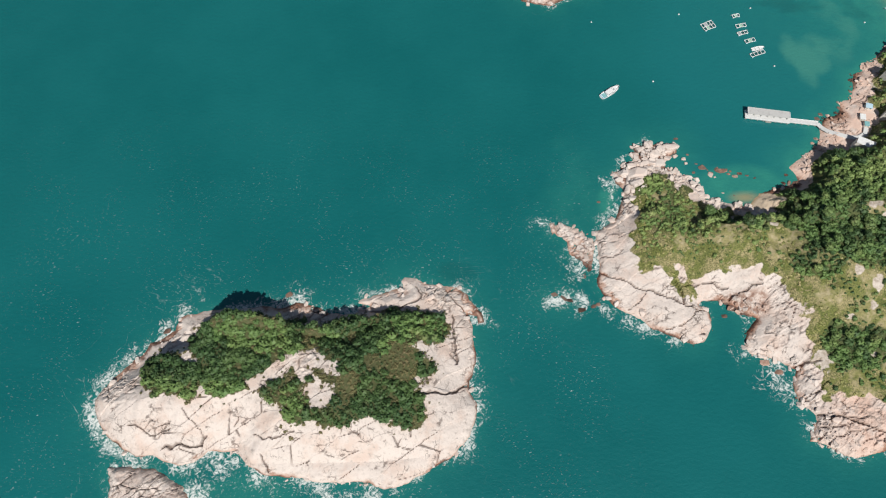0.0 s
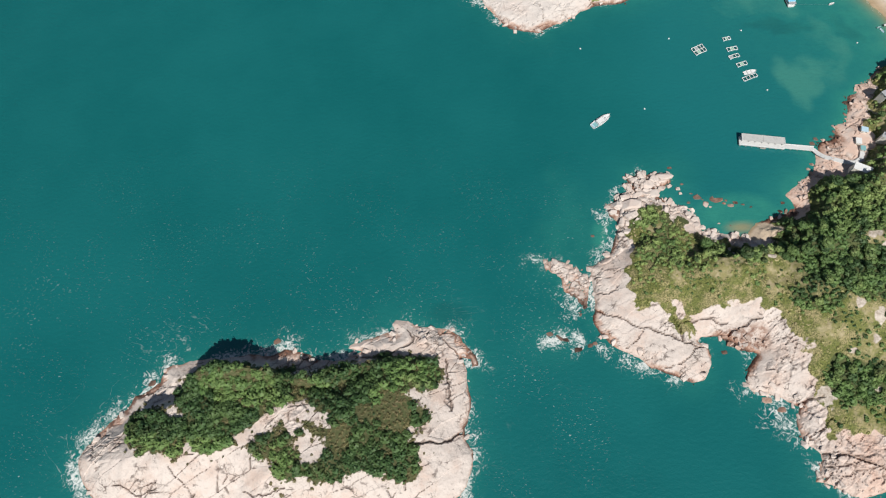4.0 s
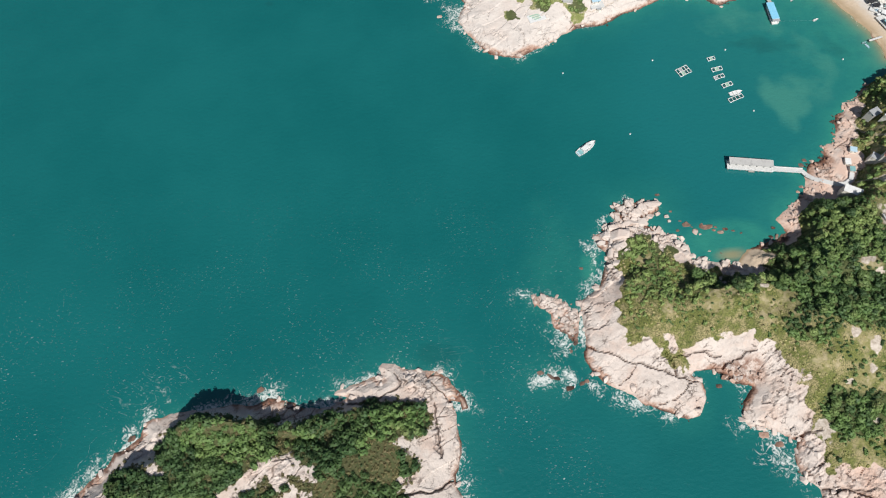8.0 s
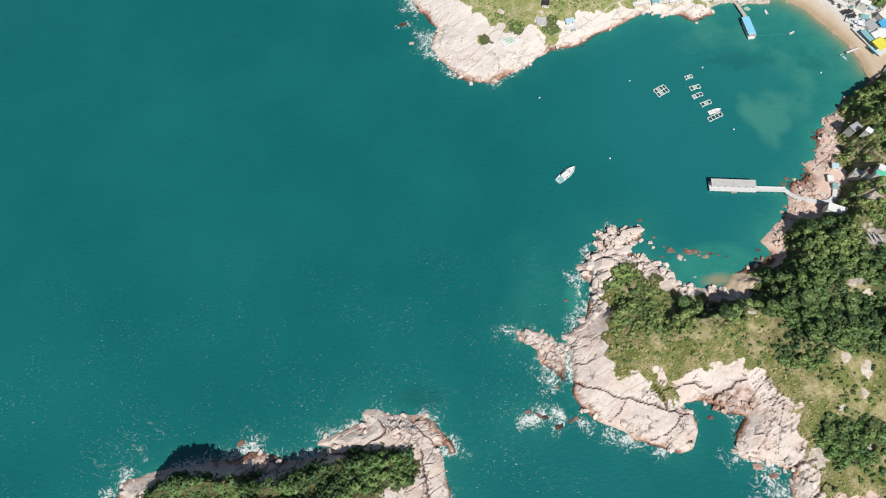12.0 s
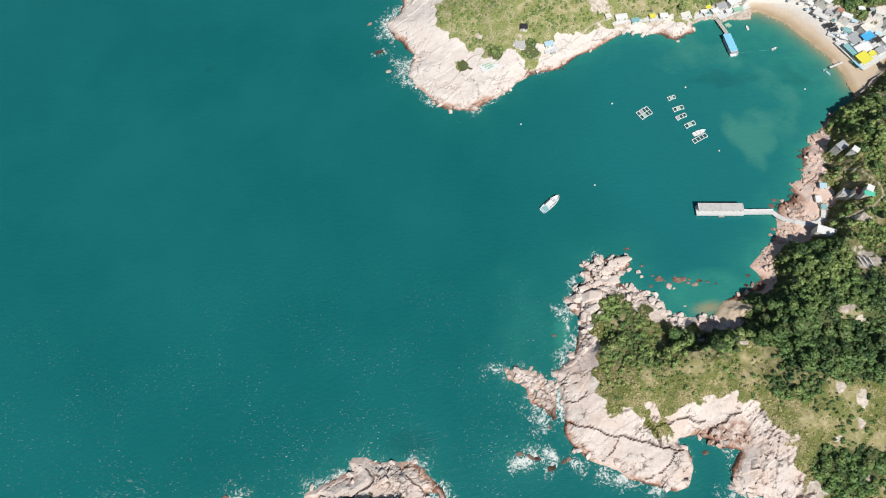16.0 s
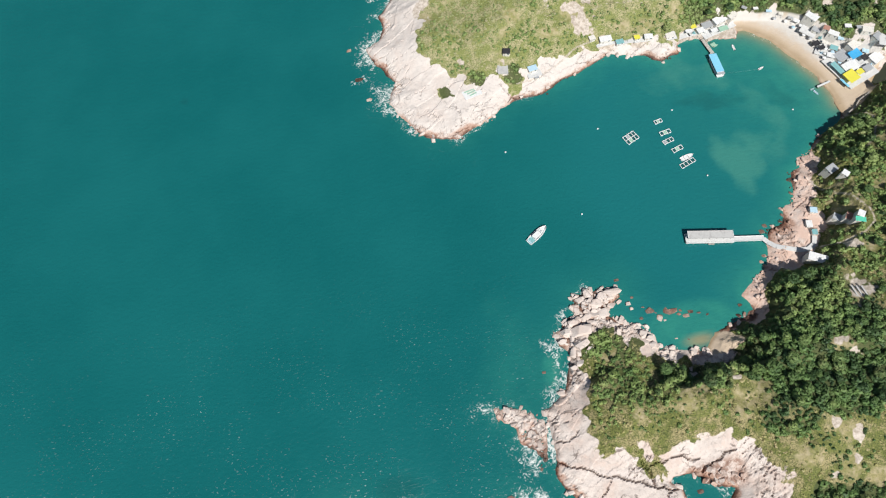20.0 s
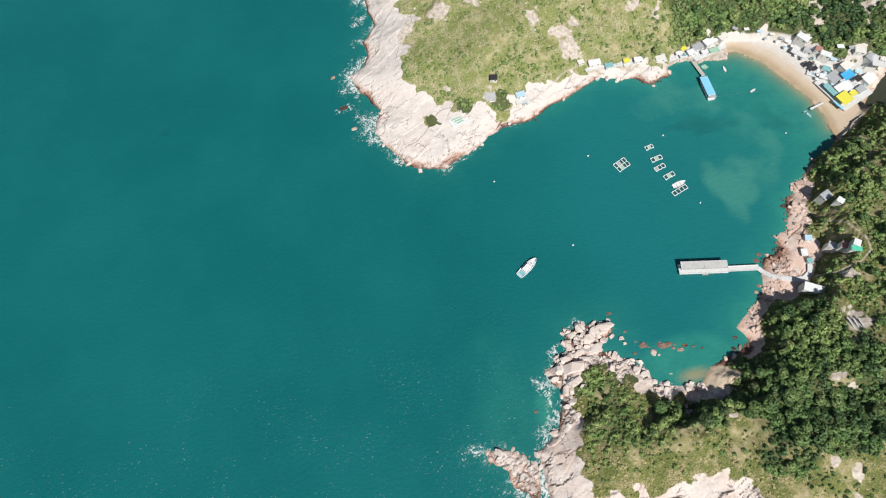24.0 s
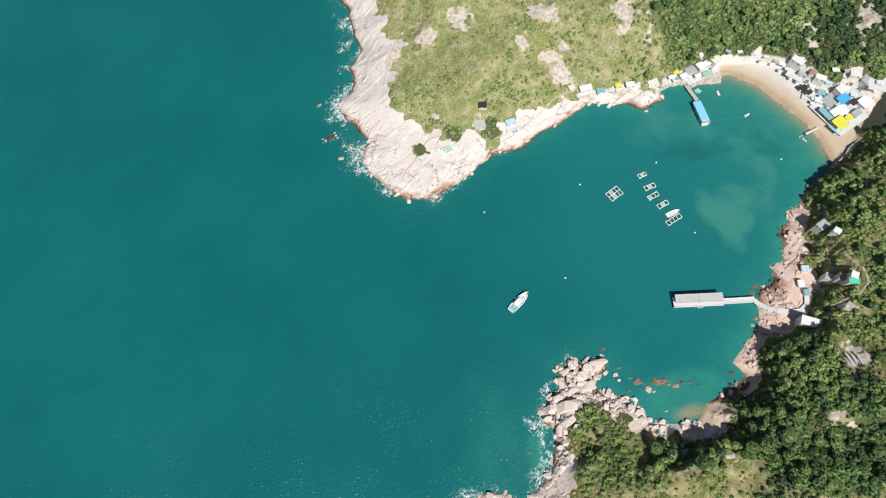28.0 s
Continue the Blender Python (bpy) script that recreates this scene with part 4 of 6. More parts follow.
# where swell breaks hardest: x, y, radius
SURF_SPOTS = [(-82, 103, 6), (-157, 76, 5), (-182, 44, 6), (-112, 19, 9), (-92, 12, 6), (-60, 4, 5), (-40, 3, 5), (15, 52, 4), (15, 40, 4), (6, 24, 4),
              (-124, 4, 6), (58, 143, 4), (72, 116, 5), (70, 126, 4), (99, 86, 4), (110, 80, 3), (172, 48, 6), (168, 56, 5), (153, 66, 4), (178, 30, 4),
              (88, 93, 4), (104, 82, 4), (119, 74, 4), (165, 50, 6), (-165, 72, 6), (-172, 62, 5), (-150, 85, 5), (-179, 54, 6), (-140, 94, 4), (95, 167, 4), (92, 151, 4), (88, 145, 5), (108, 182, 4), (104, 172, 5), (97, 160, 3), (152, 100, 3), (26, 372, 5), (31, 345, 5), (34, 332, 4), (48, 310, 4), (24, 356, 5), (37, 402, 4), (40, 420, 4),
              (38, 440, 5), (16, 356, 3), (120, 196, 3)]
water = sea()


# ---------------------------------------------------------------- plants
def leaf_cloud(rng, count, size, lobes, flat):
    """Leaves and a lumpy core for one shrub of radius one, as quads."""
    verts, quads = [], []

    def dome(cx, cy, cz, r, rings, segs):
        base = len(verts)
        for a in rings:
            for k in range(segs):
                b = 2 * math.pi * (k + 0.5 * rng.random()) / segs
                q = r * (0.78 + 0.4 * rng.random())
                verts.append((cx + q * math.cos(a) * math.cos(b), cy + q * math.cos(a) * math.sin(b), cz + flat * q * math.sin(a)))
        for i in range(len(rings) - 1):
            for k in range(segs):
                m = (k + 1) % segs
                quads.append((base + i * segs + k, base + i * segs + m, base + (i + 1) * segs + m, base + (i + 1) * segs + k))

    for cx, cy, cz, r in lobes:
        dome(cx, cy, cz, r * 0.86, (-0.45, 0.45, 1.3), 6)
    for _ in range(count):
        cx, cy, cz, r = lobes[rng.randrange(len(lobes))]
        a, b = math.asin(rng.random() * 1.1 - 0.12), rng.random() * 2 * math.pi
        normal = Vector((math.cos(a) * math.cos(b), math.cos(a) * math.sin(b), math.sin(a)))
        at = Vector((cx, cy, cz)) + Vector((normal.x, normal.y, normal.z * flat)) * r * (0.9 + 0.2 * rng.random())
        normal = (normal + Vector((rng.gauss(0, 0.45), rng.gauss(0, 0.45), rng.gauss(0, 0.45) + 0.25))).normalized()
        side = normal.orthogonal().normalized()
        side.rotate(Matrix.Rotation(rng.random() * 6.28, 3, normal))
        up = normal.cross(side)
        s = size * (0.6 + 0.8 * rng.random())
        base = len(verts)
        for e, g in ((-1, 0), (0, -0.55), (1, 0), (0, 0.55)):
            verts.append(tuple(at + side * e * s + up * g * s))
        quads.append((base, base + 1, base + 2, base + 3))
    return np.array(verts), np.array(quads)


def shrub_kind(rng, leaves, size, flat, spread):
    lobes = [(0, 0, 0.25 * flat, 0.8)]
    for k in range(rng.choice((1, 1, 2))):
        a = rng.random() * 6.28
        lobes.append((spread * math.cos(a), spread * math.sin(a), 0.1, 0.42 + 0.2 * rng.random()))
    return leaf_cloud(rng, leaves, size, lobes, flat)


def plant_mass(name, material, x, y, z, r, tone, kinds, label, category):
    """Thousands of shrubs in one mesh."""
    rng = np.random.default_rng(7)
    pick = rng.integers(0, len(kinds), len(x))
    turn = rng.random(len(x)) * 2 * math.pi
    all_v, all_q, all_t, base = [], [], [], 0
    for k, (verts, quads) in enumerate(kinds):
        m = np.flatnonzero(pick == k)
        if not len(m):
            continue
        c, s = np.cos(turn[m])[:, None], np.sin(turn[m])[:, None]
        vx = x[m][:, None] + r[m][:, None] * (verts[:, 0] * c - verts[:, 1] * s)
        vy = y[m][:, None] + r[m][:, None] * (verts[:, 0] * s + verts[:, 1] * c)
        vz = z[m][:, None] + r[m][:, None] * verts[:, 2]
        all_v.append(np.stack([vx, vy, vz], 2).reshape(-1, 3))
        all_q.append((base + np.arange(len(m))[:, None, None] * len(verts) + quads[None]).reshape(-1, 4))
        all_t.append(np.repeat(tone[m], len(verts)))
        base += len(m) * len(verts)
    mesh = bpy.data.meshes.new(name)
    fill_mesh(mesh, np.concatenate(all_v), np.concatenate(all_q))
    mesh.attributes.new("plant", "FLOAT", "POINT").data.foreach_set("value", np.concatenate(all_t).astype(np.float32))
    mesh.materials.append(material)
    return tagged(new(name, mesh), label, category, kind="stuff")


def spots(x0, x1, y0, y1, step, seed):
    rng = np.random.default_rng(seed)
    gx, gy = np.meshgrid(np.arange(x0, x1, step), np.arange(y0, y1, step))
    x, y = gx.ravel(), gy.ravel()
    return x + rng.uniform(-0.48, 0.48, len(x)) * step, y + rng.uniform(-0.48, 0.48, len(x)) * step, rng.random(len(x)), rng.random(len(x))


BUILT = [(195, 212, 16), (266, 204, 7), (250, 166, 7), (244, 189, 6), (272, 234, 5), (110, 346, 6), (86, 331, 6), (127, 340, 4), (257, 214, 3), (251, 203, 3)]


def clear_of_things(x, y):
    ok = np.ones(len(x), bool)
    for bx, by, br in BUILT:
        ok &= np.hypot(x - bx, y - by) > br
    paths = np.minimum.reduce([line_distance(p, x, y) for p in (PATH_HOUSE, PATH_CAPE, PATH_RIDGE, PATH_POINT)])
    ok &= paths > 1.4
    ok &= patches(BARE_PATCHES, x, y) < 0.45
    return ok


rng = random.Random(5)
DENSE_KINDS = [shrub_kind(rng, 34, 0.23, 0.95, 0.62) for _ in range(8)]
SCRUB_KINDS = [shrub_kind(rng, 15, 0.28, 0.6, 0.7) for _ in range(6)]

x, y, p, q = spots(52, 440, 30, 520, 1.88, 31)
keep = ((inside(HEAD_GREEN, x, y) > -6) | (inside(CAPE_GREEN, x, y) > -6)) & (x < 212 + 0.52 * y) & (y < 468 - 0.15 * x)
x, y, p, q = x[keep], y[keep], p[keep], q[keep]
z, d, green, sand, quay = mainland_height(x, y)
dense = thicket(x, y)
keep = (green > 0.3) & (d > 1.5) & (sand < 0.3) & (quay < 0.3) & clear_of_things(x, y)
arid = patches(DRY_PATCHES, x, y)
tall = keep & (p < dense * 1.5 * (1 - 0.75 * arid)) & (green > 1.5 + 1.5 * q)
low = keep & ~tall & (p < np.clip(0.45 + 0.35 * green, 0, 1)) & (p < np.where(y < 300, 0.72, 0.82) + 0.4 * fbm(x / 9, y / 9, 77) - 0.5 * arid)
patch = value_noise(x / 7, y / 7, 79) + 0.4 * fbm(x / 3, y / 3, 78) > 0.38
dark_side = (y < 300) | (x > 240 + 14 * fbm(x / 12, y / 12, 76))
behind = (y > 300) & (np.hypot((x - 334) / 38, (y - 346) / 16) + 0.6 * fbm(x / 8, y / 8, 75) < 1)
# Where lighter leaf colour stands in for light, mostly on the north-facing east slope.
brightened = (y > 157) | (x < 178) & (y < 180)
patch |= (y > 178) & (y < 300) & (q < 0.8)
for side, leaf, words in ((dark_side & (~patch & ~brightened | behind), LEAF_DARK, "dense dark green shrubs covering the slopes"), ((patch ^ brightened) & dark_side & ~behind, LEAF_TREE, "dense leafy green shrubs covering the slopes"),
                          (patch & brightened & dark_side & ~behind, LEAF_SLOPE, "bright green shrubs on the headland and round the cottages"), (~dark_side, LEAF_MID, "bright green shrubs on the cape's hillside")):
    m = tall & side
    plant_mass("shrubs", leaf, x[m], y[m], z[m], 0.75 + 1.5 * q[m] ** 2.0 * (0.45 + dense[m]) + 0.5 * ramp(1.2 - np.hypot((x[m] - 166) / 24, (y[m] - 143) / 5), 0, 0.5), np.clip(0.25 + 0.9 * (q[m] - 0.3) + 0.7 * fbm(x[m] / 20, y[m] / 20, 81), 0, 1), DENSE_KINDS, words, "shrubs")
for side, leaf, words in ((y < 300, LEAF_SCRUB, "low olive and yellow-green scrub on the headland"), (y >= 300, LEAF_LIGHT, "low yellow-green scrub on the cape's open hillside")):
    m = low & side
    plant_mass("scrub", leaf, x[m], y[m], z[m] - 0.1, 0.4 + 0.85 * q[m] ** 1.6, np.clip(0.5 * q[m] + 0.3 + 0.9 * fbm(x[m] / 24, y[m] / 24, 82), 0, 1), SCRUB_KINDS, words, "scrub")
xi, yi, pi, qi = spots(-160, 4, 22, 96, 1.75, 32)
zi, di, green, _, _ = islet_height(xi, yi)
blot = lambda spots_: np.maximum.reduce([ramp(1.25 - np.hypot((xi - bx) / bl, (yi - by) / bw), 0, 0.5) for bx, by, bl, bw in spots_])
brown = blot([(-24, 64, 11, 11), (-50, 52, 6, 9), (-36, 63, 7, 5), (-72, 77, 7, 3), (-62, 58, 9, 4), (-74, 60, 12, 4)])
brown = np.maximum(brown, 0.55 * ramp(fbm(xi / 7, yi / 7, 86), 0.12, 0.35))
olive = blot([(-14, 83, 15, 7), (-98, 79, 17, 8), (-84, 70, 12, 6), (-112, 81, 8, 6), (-78, 44, 10, 9), (-127, 49, 11, 5), (-110, 52, 12, 4), (-22, 72, 14, 6), (-66, 78, 10, 4), (-143, 54, 8, 4)]) + 0.7 * fbm(xi / 5, yi / 5, 87)
tall = (green > 0.2) & (pi > 0.92 * brown)
low = (((green > -1.4) & (pi < 0.85)) | ((green > -5) & (di > 6) & (pi < 0.08))) & ~tall
for choice, leaf, words in ((olive < 0.5, LEAF_DARK, "dense dark green shrubs capping the islet"), (olive >= 0.5, LEAF_TREE, "olive green bushes among the islet's darker shrubs")):
    m = tall & choice
    plant_mass("shrubs", leaf, xi[m], yi[m], zi[m], 0.8 + 2.6 * qi[m] ** 2.6, np.clip(0.1 + 0.7 * qi[m] + 0.6 * fbm(xi[m] / 15, yi[m] / 15, 83), 0, 1), DENSE_KINDS, words, "shrubs")
plant_mass("scrub", LEAF_HEATH, xi[low], yi[low], zi[low], 0.5 + 0.8 * qi[low], qi[low], SCRUB_KINDS, "low dry scrub between the islet's rocks", "scrub")


def part(name, bm, material, parent, label=""):
    """Links a bmesh as one mesh object under a thing or a part."""
    mesh = bpy.data.meshes.new(name)
    bm.to_mesh(mesh)
    bm.free()
    mesh.materials.append(material)
    ob = new(name, mesh)
    ob.parent = parent
    return tagged(ob, label)


def thing(name, m, label, category, group=""):
    ob = new(name)
    ob.empty_display_size = 0.5
    ob.matrix_world = m
    return tagged(ob, label, category, group)


def tree_trunk(rng, tall, thick):
    bm = bmesh.new()

    def limb(a, b, ra, rb, segs=7):
        way = Vector(b) - Vector(a)
        m = Matrix.Translation((Vector(a) + Vector(b)) / 2) @ way.to_track_quat("Z", "Y").to_matrix().to_4x4()
        bmesh.ops.create_cone(bm, cap_ends=True, segments=segs, radius1=ra, radius2=rb, depth=way.length * 1.06, matrix=m)

    fork = (rng.uniform(-0.2, 0.2), rng.uniform(-0.2, 0.2), tall * 0.5)
    limb((0, 0, -0.8), fork, thick, thick * 0.65)
    for k in range(4):
        a = k * 1.6 + rng.random()
        limb(fork, (0.35 * tall * math.cos(a), 0.35 * tall * math.sin(a), tall * (0.75 + 0.15 * rng.random())), thick * 0.55, thick * 0.18, 5)
    return bm


def make_tree(seed, material):
    rng = random.Random(seed)
    tall, wide = 3.2 + rng.random(), 2.3 + 0.7 * rng.random()
    ob = thing("tree", pose(0, 0, -50), "broad-leaved tree with a rounded green crown among shrubs", "tree", "trees on the slopes")
    part("trunk", tree_trunk(rng, tall, 0.2), BARK, ob, "grey-brown forked trunk")
    lobes = [(0, 0, tall * 0.95, wide * 0.62)]
    for k in range(10):
        a = k * 0.63 + rng.random() * 0.5
        lobes.append((wide * 0.62 * math.cos(a), wide * 0.62 * math.sin(a), tall * (0.68 + 0.22 * rng.random()), wide * (0.24 + 0.22 * rng.random())))
    verts, quads = leaf_cloud(rng, 420, 0.30, lobes, 0.9)
    mesh = bpy.data.meshes.new("crown")
    fill_mesh(mesh, verts, quads)
    mesh.attributes.new("plant", "FLOAT", "POINT").data.foreach_set("value", np.full(len(verts), rng.random(), np.float32))
    mesh.materials.append(material)
    crown = new("crown", mesh)
    crown.parent = ob
    return ob


trees = [make_tree(50 + k, (LEAF_TREE, LEAF_SLOPE, LEAF_DARK)[k % 3]) for k in range(6)]
x, y, p, q = spots(100, 372, 60, 392, 6.2, 33)
z, d, green, sand, quay = mainland_height(x, y)
keep = (green > 2.5) & (d > 5) & (sand < 0.1) & clear_of_things(x, y) & (p < 1.25 * thicket(x, y) - 0.35) & (x + 0.3 * y < 440) & ~((y > 300) & (x < 210))
order = np.flatnonzero(keep)
order = order[np.argsort(p[order] - thicket(x[order], y[order]))][:285]
for n, k in enumerate(order):
    s = 0.5 + 0.75 * q[k] ** 1.8
    spot = pose(x[k], y[k], z[k], 0, 0, 360 * p[k]) @ Matrix.Scale(s, 4)
    if n < len(trees):
        trees[n].matrix_world = spot
    else:
        copy_thing(trees[n % len(trees)], pose(x[k], y[k], z[k], 0, 0, 360 * p[k])).scale = (s, s, s)


# ---------------------------------------------------------------- rocks
def rock_mesh(name, seed, flat, material):
    """An angular block of granite about one metre in radius."""
    rng = random.Random(seed)
    bm = bmesh.new()
    for _ in range(17):
        v = Vector((rng.gauss(0, 1), rng.gauss(0, 1), rng.gauss(0, 1))).normalized()
        v = Vector((max(-0.72, min(0.72, v.x)) * 1.3, max(-0.68, min(0.68, v.y)), max(-0.6, min(0.62, v.z)) * flat))
        bm.verts.new(v * (0.9 + 0.2 * rng.random()) * 1.25)
    hull = bmesh.ops.convex_hull(bm, input=bm.verts)
    bmesh.ops.delete(bm, geom=list({g for g in hull["geom_interior"] + hull["geom_unused"] if isinstance(g, bmesh.types.BMVert)}), context="VERTS")
    bmesh.ops.bevel(bm, geom=bm.edges[:], offset=0.035, segments=1, affect="EDGES", clamp_overlap=True)
    mesh = bpy.data.meshes.new(name)
    bm.to_mesh(mesh)
    bm.free()
    mesh.materials.append(material)
    return mesh


ROCKS = [rock_mesh("boulder", 300 + k, 0.75 + 0.25 * (k % 3), BOULDER) for k in range(9)]
RED_ROCKS = [rock_mesh("boulder", 330 + k, 0.8, BOULDER_RED) for k in range(9)]


def ground_at(x, y, height, seed):
    ax, ay = np.array([float(x)]), np.array([float(y)])
    z, d, green, sand, quay = height(ax, ay)
    return float(crag(ax, ay, z, d, green, np.clip(sand + quay, 0, 1), seed)[0][0])


# the pile off the headland's tip and single rocks: x, y, length, width, turn
BIG_ROCKS = [(116, 190, 2.6, 2.2, 20), (121, 192.5, 2.4, 2.8, 70), (134, 190.5, 5.0, 2.2, -4), (128, 189, 3.0, 2.6, 40), (123, 185.5, 3.8, 2.6, 15),
             (121, 181, 3.9, 2.0, -10), (126.5, 180.5, 3.0, 2.4, 10), (116.5, 179.5, 3.0, 1.7, 30), (111, 173, 6.5, 3.0, 2), (110, 166, 3.8, 2.6, 25),
             (105.5, 163, 3.0, 2.2, 50), (146, 158.8, 2.2, 1.8, 0), (146, 162.2, 2.0, 1.8, 30), (142.5, 164.5, 2.6, 2.2, 60), (132, 184, 2.2, 1.6, 20),
             (113, 184.5, 2.4, 1.6, 80), (109, 178, 2.6, 1.6, 10), (104, 174, 3.0, 1.8, 0), (119, 176.5, 3.2, 1.7, -8), (140, 170.5, 1.9, 1.4, 0),
             (136, 173, 1.8, 1.3, 70), (101, 169, 2.4, 1.6, 15), (113, 162, 2.4, 1.8, 0), (107, 157, 2.2, 1.6, 40), (141, 183, 1.3, 1.0, 0), (142, 180, 0.9, 0.8, 0)]
LOW_ROCKS = [(151, 177, 2.2, 1.8, 20), (162, 174.5, 3.4, 1.7, 0), (159, 175.5, 1.8, 1.4, 30), (155, 172.5, 1.8, 1.6, 60), (169, 171, 1.7, 1.2, 0), (172, 172.5, 1.4, 1.1, 0),
             (176, 171, 1.0, 0.8, 0), (62, 99, 2.6, 1.5, -15), (58, 101, 1.6, 1.2, 10), (66, 97.5, 1.8, 1.1, 0), (72, 92, 2.0, 1.4, 0), (78, 94, 1.6, 1.2, 0), (81, 95, 1.3, 1.0, 0),
             (88, 156, 1.0, 0.8, 0), (147, 87, 1.5, 1.2, 0), (151, 91, 1.4, 1.1, 0), (146, 95, 1.2, 0.9, 0),
             (226, 209, 1.6, 1.3, 0), (229, 212, 1.5, 1.2, 0), (20, 356, 2.6, 1.5, 0), (16, 380, 1.8, 1.2, 0), (24, 340, 1.8, 1.2, 0), (163, 62, 2.4, 1.8, 0),
             (169, 57, 2.2, 1.6, 0), (148, 179.5, 0.9, 0.7, 0), (153.5, 175.5, 0.8, 0.6, 0), (165.5, 172.4, 1.1, 0.8, 20), (167, 174.2, 0.8, 0.7, 0), (157.5, 170.6, 0.8, 0.6, 0), (180, 169.5, 0.9, 0.6, 0),
             (145.5, 174, 1.0, 0.8, 0), (144, 186, 0.9, 0.7, 0), (138.6, 197, 1.4, 0.9, 0), (160, 160, 0.8, 0.6, 0), (166, 158.5, 0.7, 0.6, 0), (219, 192, 1.2, 0.9, 0), (222, 195, 1.4, 1.0, 0), (199, 171, 1.2, 0.9, 0), (-150, 85, 2.2, 1.6, 0), (-86, 104, 2.0, 1.4, 20)]
for n, (bx, by, l, w, turn) in enumerate(BIG_ROCKS + LOW_ROCKS):
    raised = n < len(BIG_ROCKS)
    base = max(0.0, ground_at(bx, by, mainland_height, 101)) if raised else -0.25 * w
    ob = new("boulder", (ROCKS if raised else RED_ROCKS)[n % 9])
    h = min(l, w) * (0.75 if raised else 0.42)
    ob.matrix_world = pose(bx, by, base + h * (0.45 if raised else 0.55), 5 * math.sin(n), 5 * math.cos(2 * n), turn) @ Matrix.Diagonal((l * 0.86, w * 1.08, h, 1))
    tagged(ob, "pale angular granite boulder piled at the headland's tip" if raised else "reddish granite rock awash in shallow water", "boulder", "shore boulders")


rng = random.Random(12)
field = []
while len(field) < 90:
    bx, by = rng.uniform(94, 150), rng.uniform(150, 194)
    s = 0.6 + 1.1 * rng.random() ** 1.6
    if float(inside(TIP, np.array([bx]), np.array([by]))[0]) > -0.5 and all(math.hypot(bx - cx, by - cy) > 0.8 * (s + cs) for cx, cy, cs in field) and all(math.hypot(bx - r[0], by - r[1]) > 0.75 * (s + r[3]) for r in BIG_ROCKS) and math.hypot((bx - 122) / 1.4, by - 168.5) > 4:
        field.append((bx, by, s))
    elif rng.random() < 0.0006:
        break
for n, (bx, by, s) in enumerate(field):
    ob = new("boulder", ROCKS[(3 * n) % 9])
    base = max(0.0, ground_at(bx, by, mainland_height, 101))
    ob.matrix_world = pose(bx, by, base + 0.25 * s, rng.uniform(-12, 12), rng.uniform(-12, 12), rng.uniform(0, 360)) @ Matrix.Diagonal((s * 1.15, s, s * 0.75, 1))
    ob.parent = mainland


def rubble(land, height, seed, x0, x1, y0, y1, step, zone, most):
    """Loose stones along a shore: the larger ones singly, the rest in one mesh."""
    x, y, p, q = spots(x0, x1, y0, y1, step, seed)
    z, d, green, sand, quay = height(x, y)
    z, _, _ = crag(x, y, z, d, green, np.clip(sand + quay, 0, 1), seed)
    keep = (d > -1.5) & (d < 9) & (green < -0.5) & (quay < 0.2) & (sand < 0.2) & (line_distance(BEACH, x, y) > 5) & (p < zone(x, y, d))
    idx = np.flatnonzero(keep)
    size = 0.35 + 1.25 * q ** 2.2
    large = sorted(idx, key=lambda k: -size[k])[:most]
    for k in large:
        rusty = land is reef and k % 4 > 0 or (x[k] > 196 and y[k] < 290 or math.hypot((x[k] - 160) / 12, (y[k] - 93) / 8) < 1) and k % 5 > 1
        ob = new("stone", (RED_ROCKS if rusty else ROCKS)[k % 9])
        s = size[k] * (0.75 if x[k] > 196 else 1.0)
        ob.matrix_world = pose(x[k], y[k], max(z[k], -0.1) + 0.2 * s, 20 * p[k], 14 * q[k], 360 * p[k] * 7) @ Matrix.Diagonal((s * 1.2, s, s * 0.75, 1))
        ob.parent = land
    rest = np.array(sorted(set(idx.tolist()) - set(large)), int)
    verts, faces = [], []
    for k in rest:
        base, s, a = len(verts), size[k] * 0.8, 6.28 * p[k] * 7
        for i, (vx, vy, vz) in enumerate(((-1, -0.7, -0.5), (1, -0.8, -0.5), (0.9, 0.8, -0.5), (-0.8, 0.9, -0.5), (-0.6, -0.5, 0.6), (0.7, -0.4, 0.45), (0.5, 0.6, 0.65), (-0.5, 0.4, 0.4))):
            j = 0.8 + 0.4 * lattice(np.array([k]), np.array([i]), 3)[0]
            verts.append((x[k] + s * j * (vx * math.cos(a) - vy * math.sin(a)), y[k] + s * j * (vx * math.sin(a) + vy * math.cos(a)), max(z[k], -0.1) + s * (vz + 0.35) * j * 0.9))
        faces += [tuple(base + c for c in f) for f in ((0, 1, 5, 4), (1, 2, 6, 5), (2, 3, 7, 6), (3, 0, 4, 7), (4, 5, 6, 7))]
    mesh = bpy.data.meshes.new("rubble")
    mesh.from_pydata(verts, [], faces)
    mesh.materials.append(BOULDER if land is islet else BOULDER_RED)
    tagged(new("rubble", mesh), "loose granite stones along the waterline", "stones", kind="stuff")


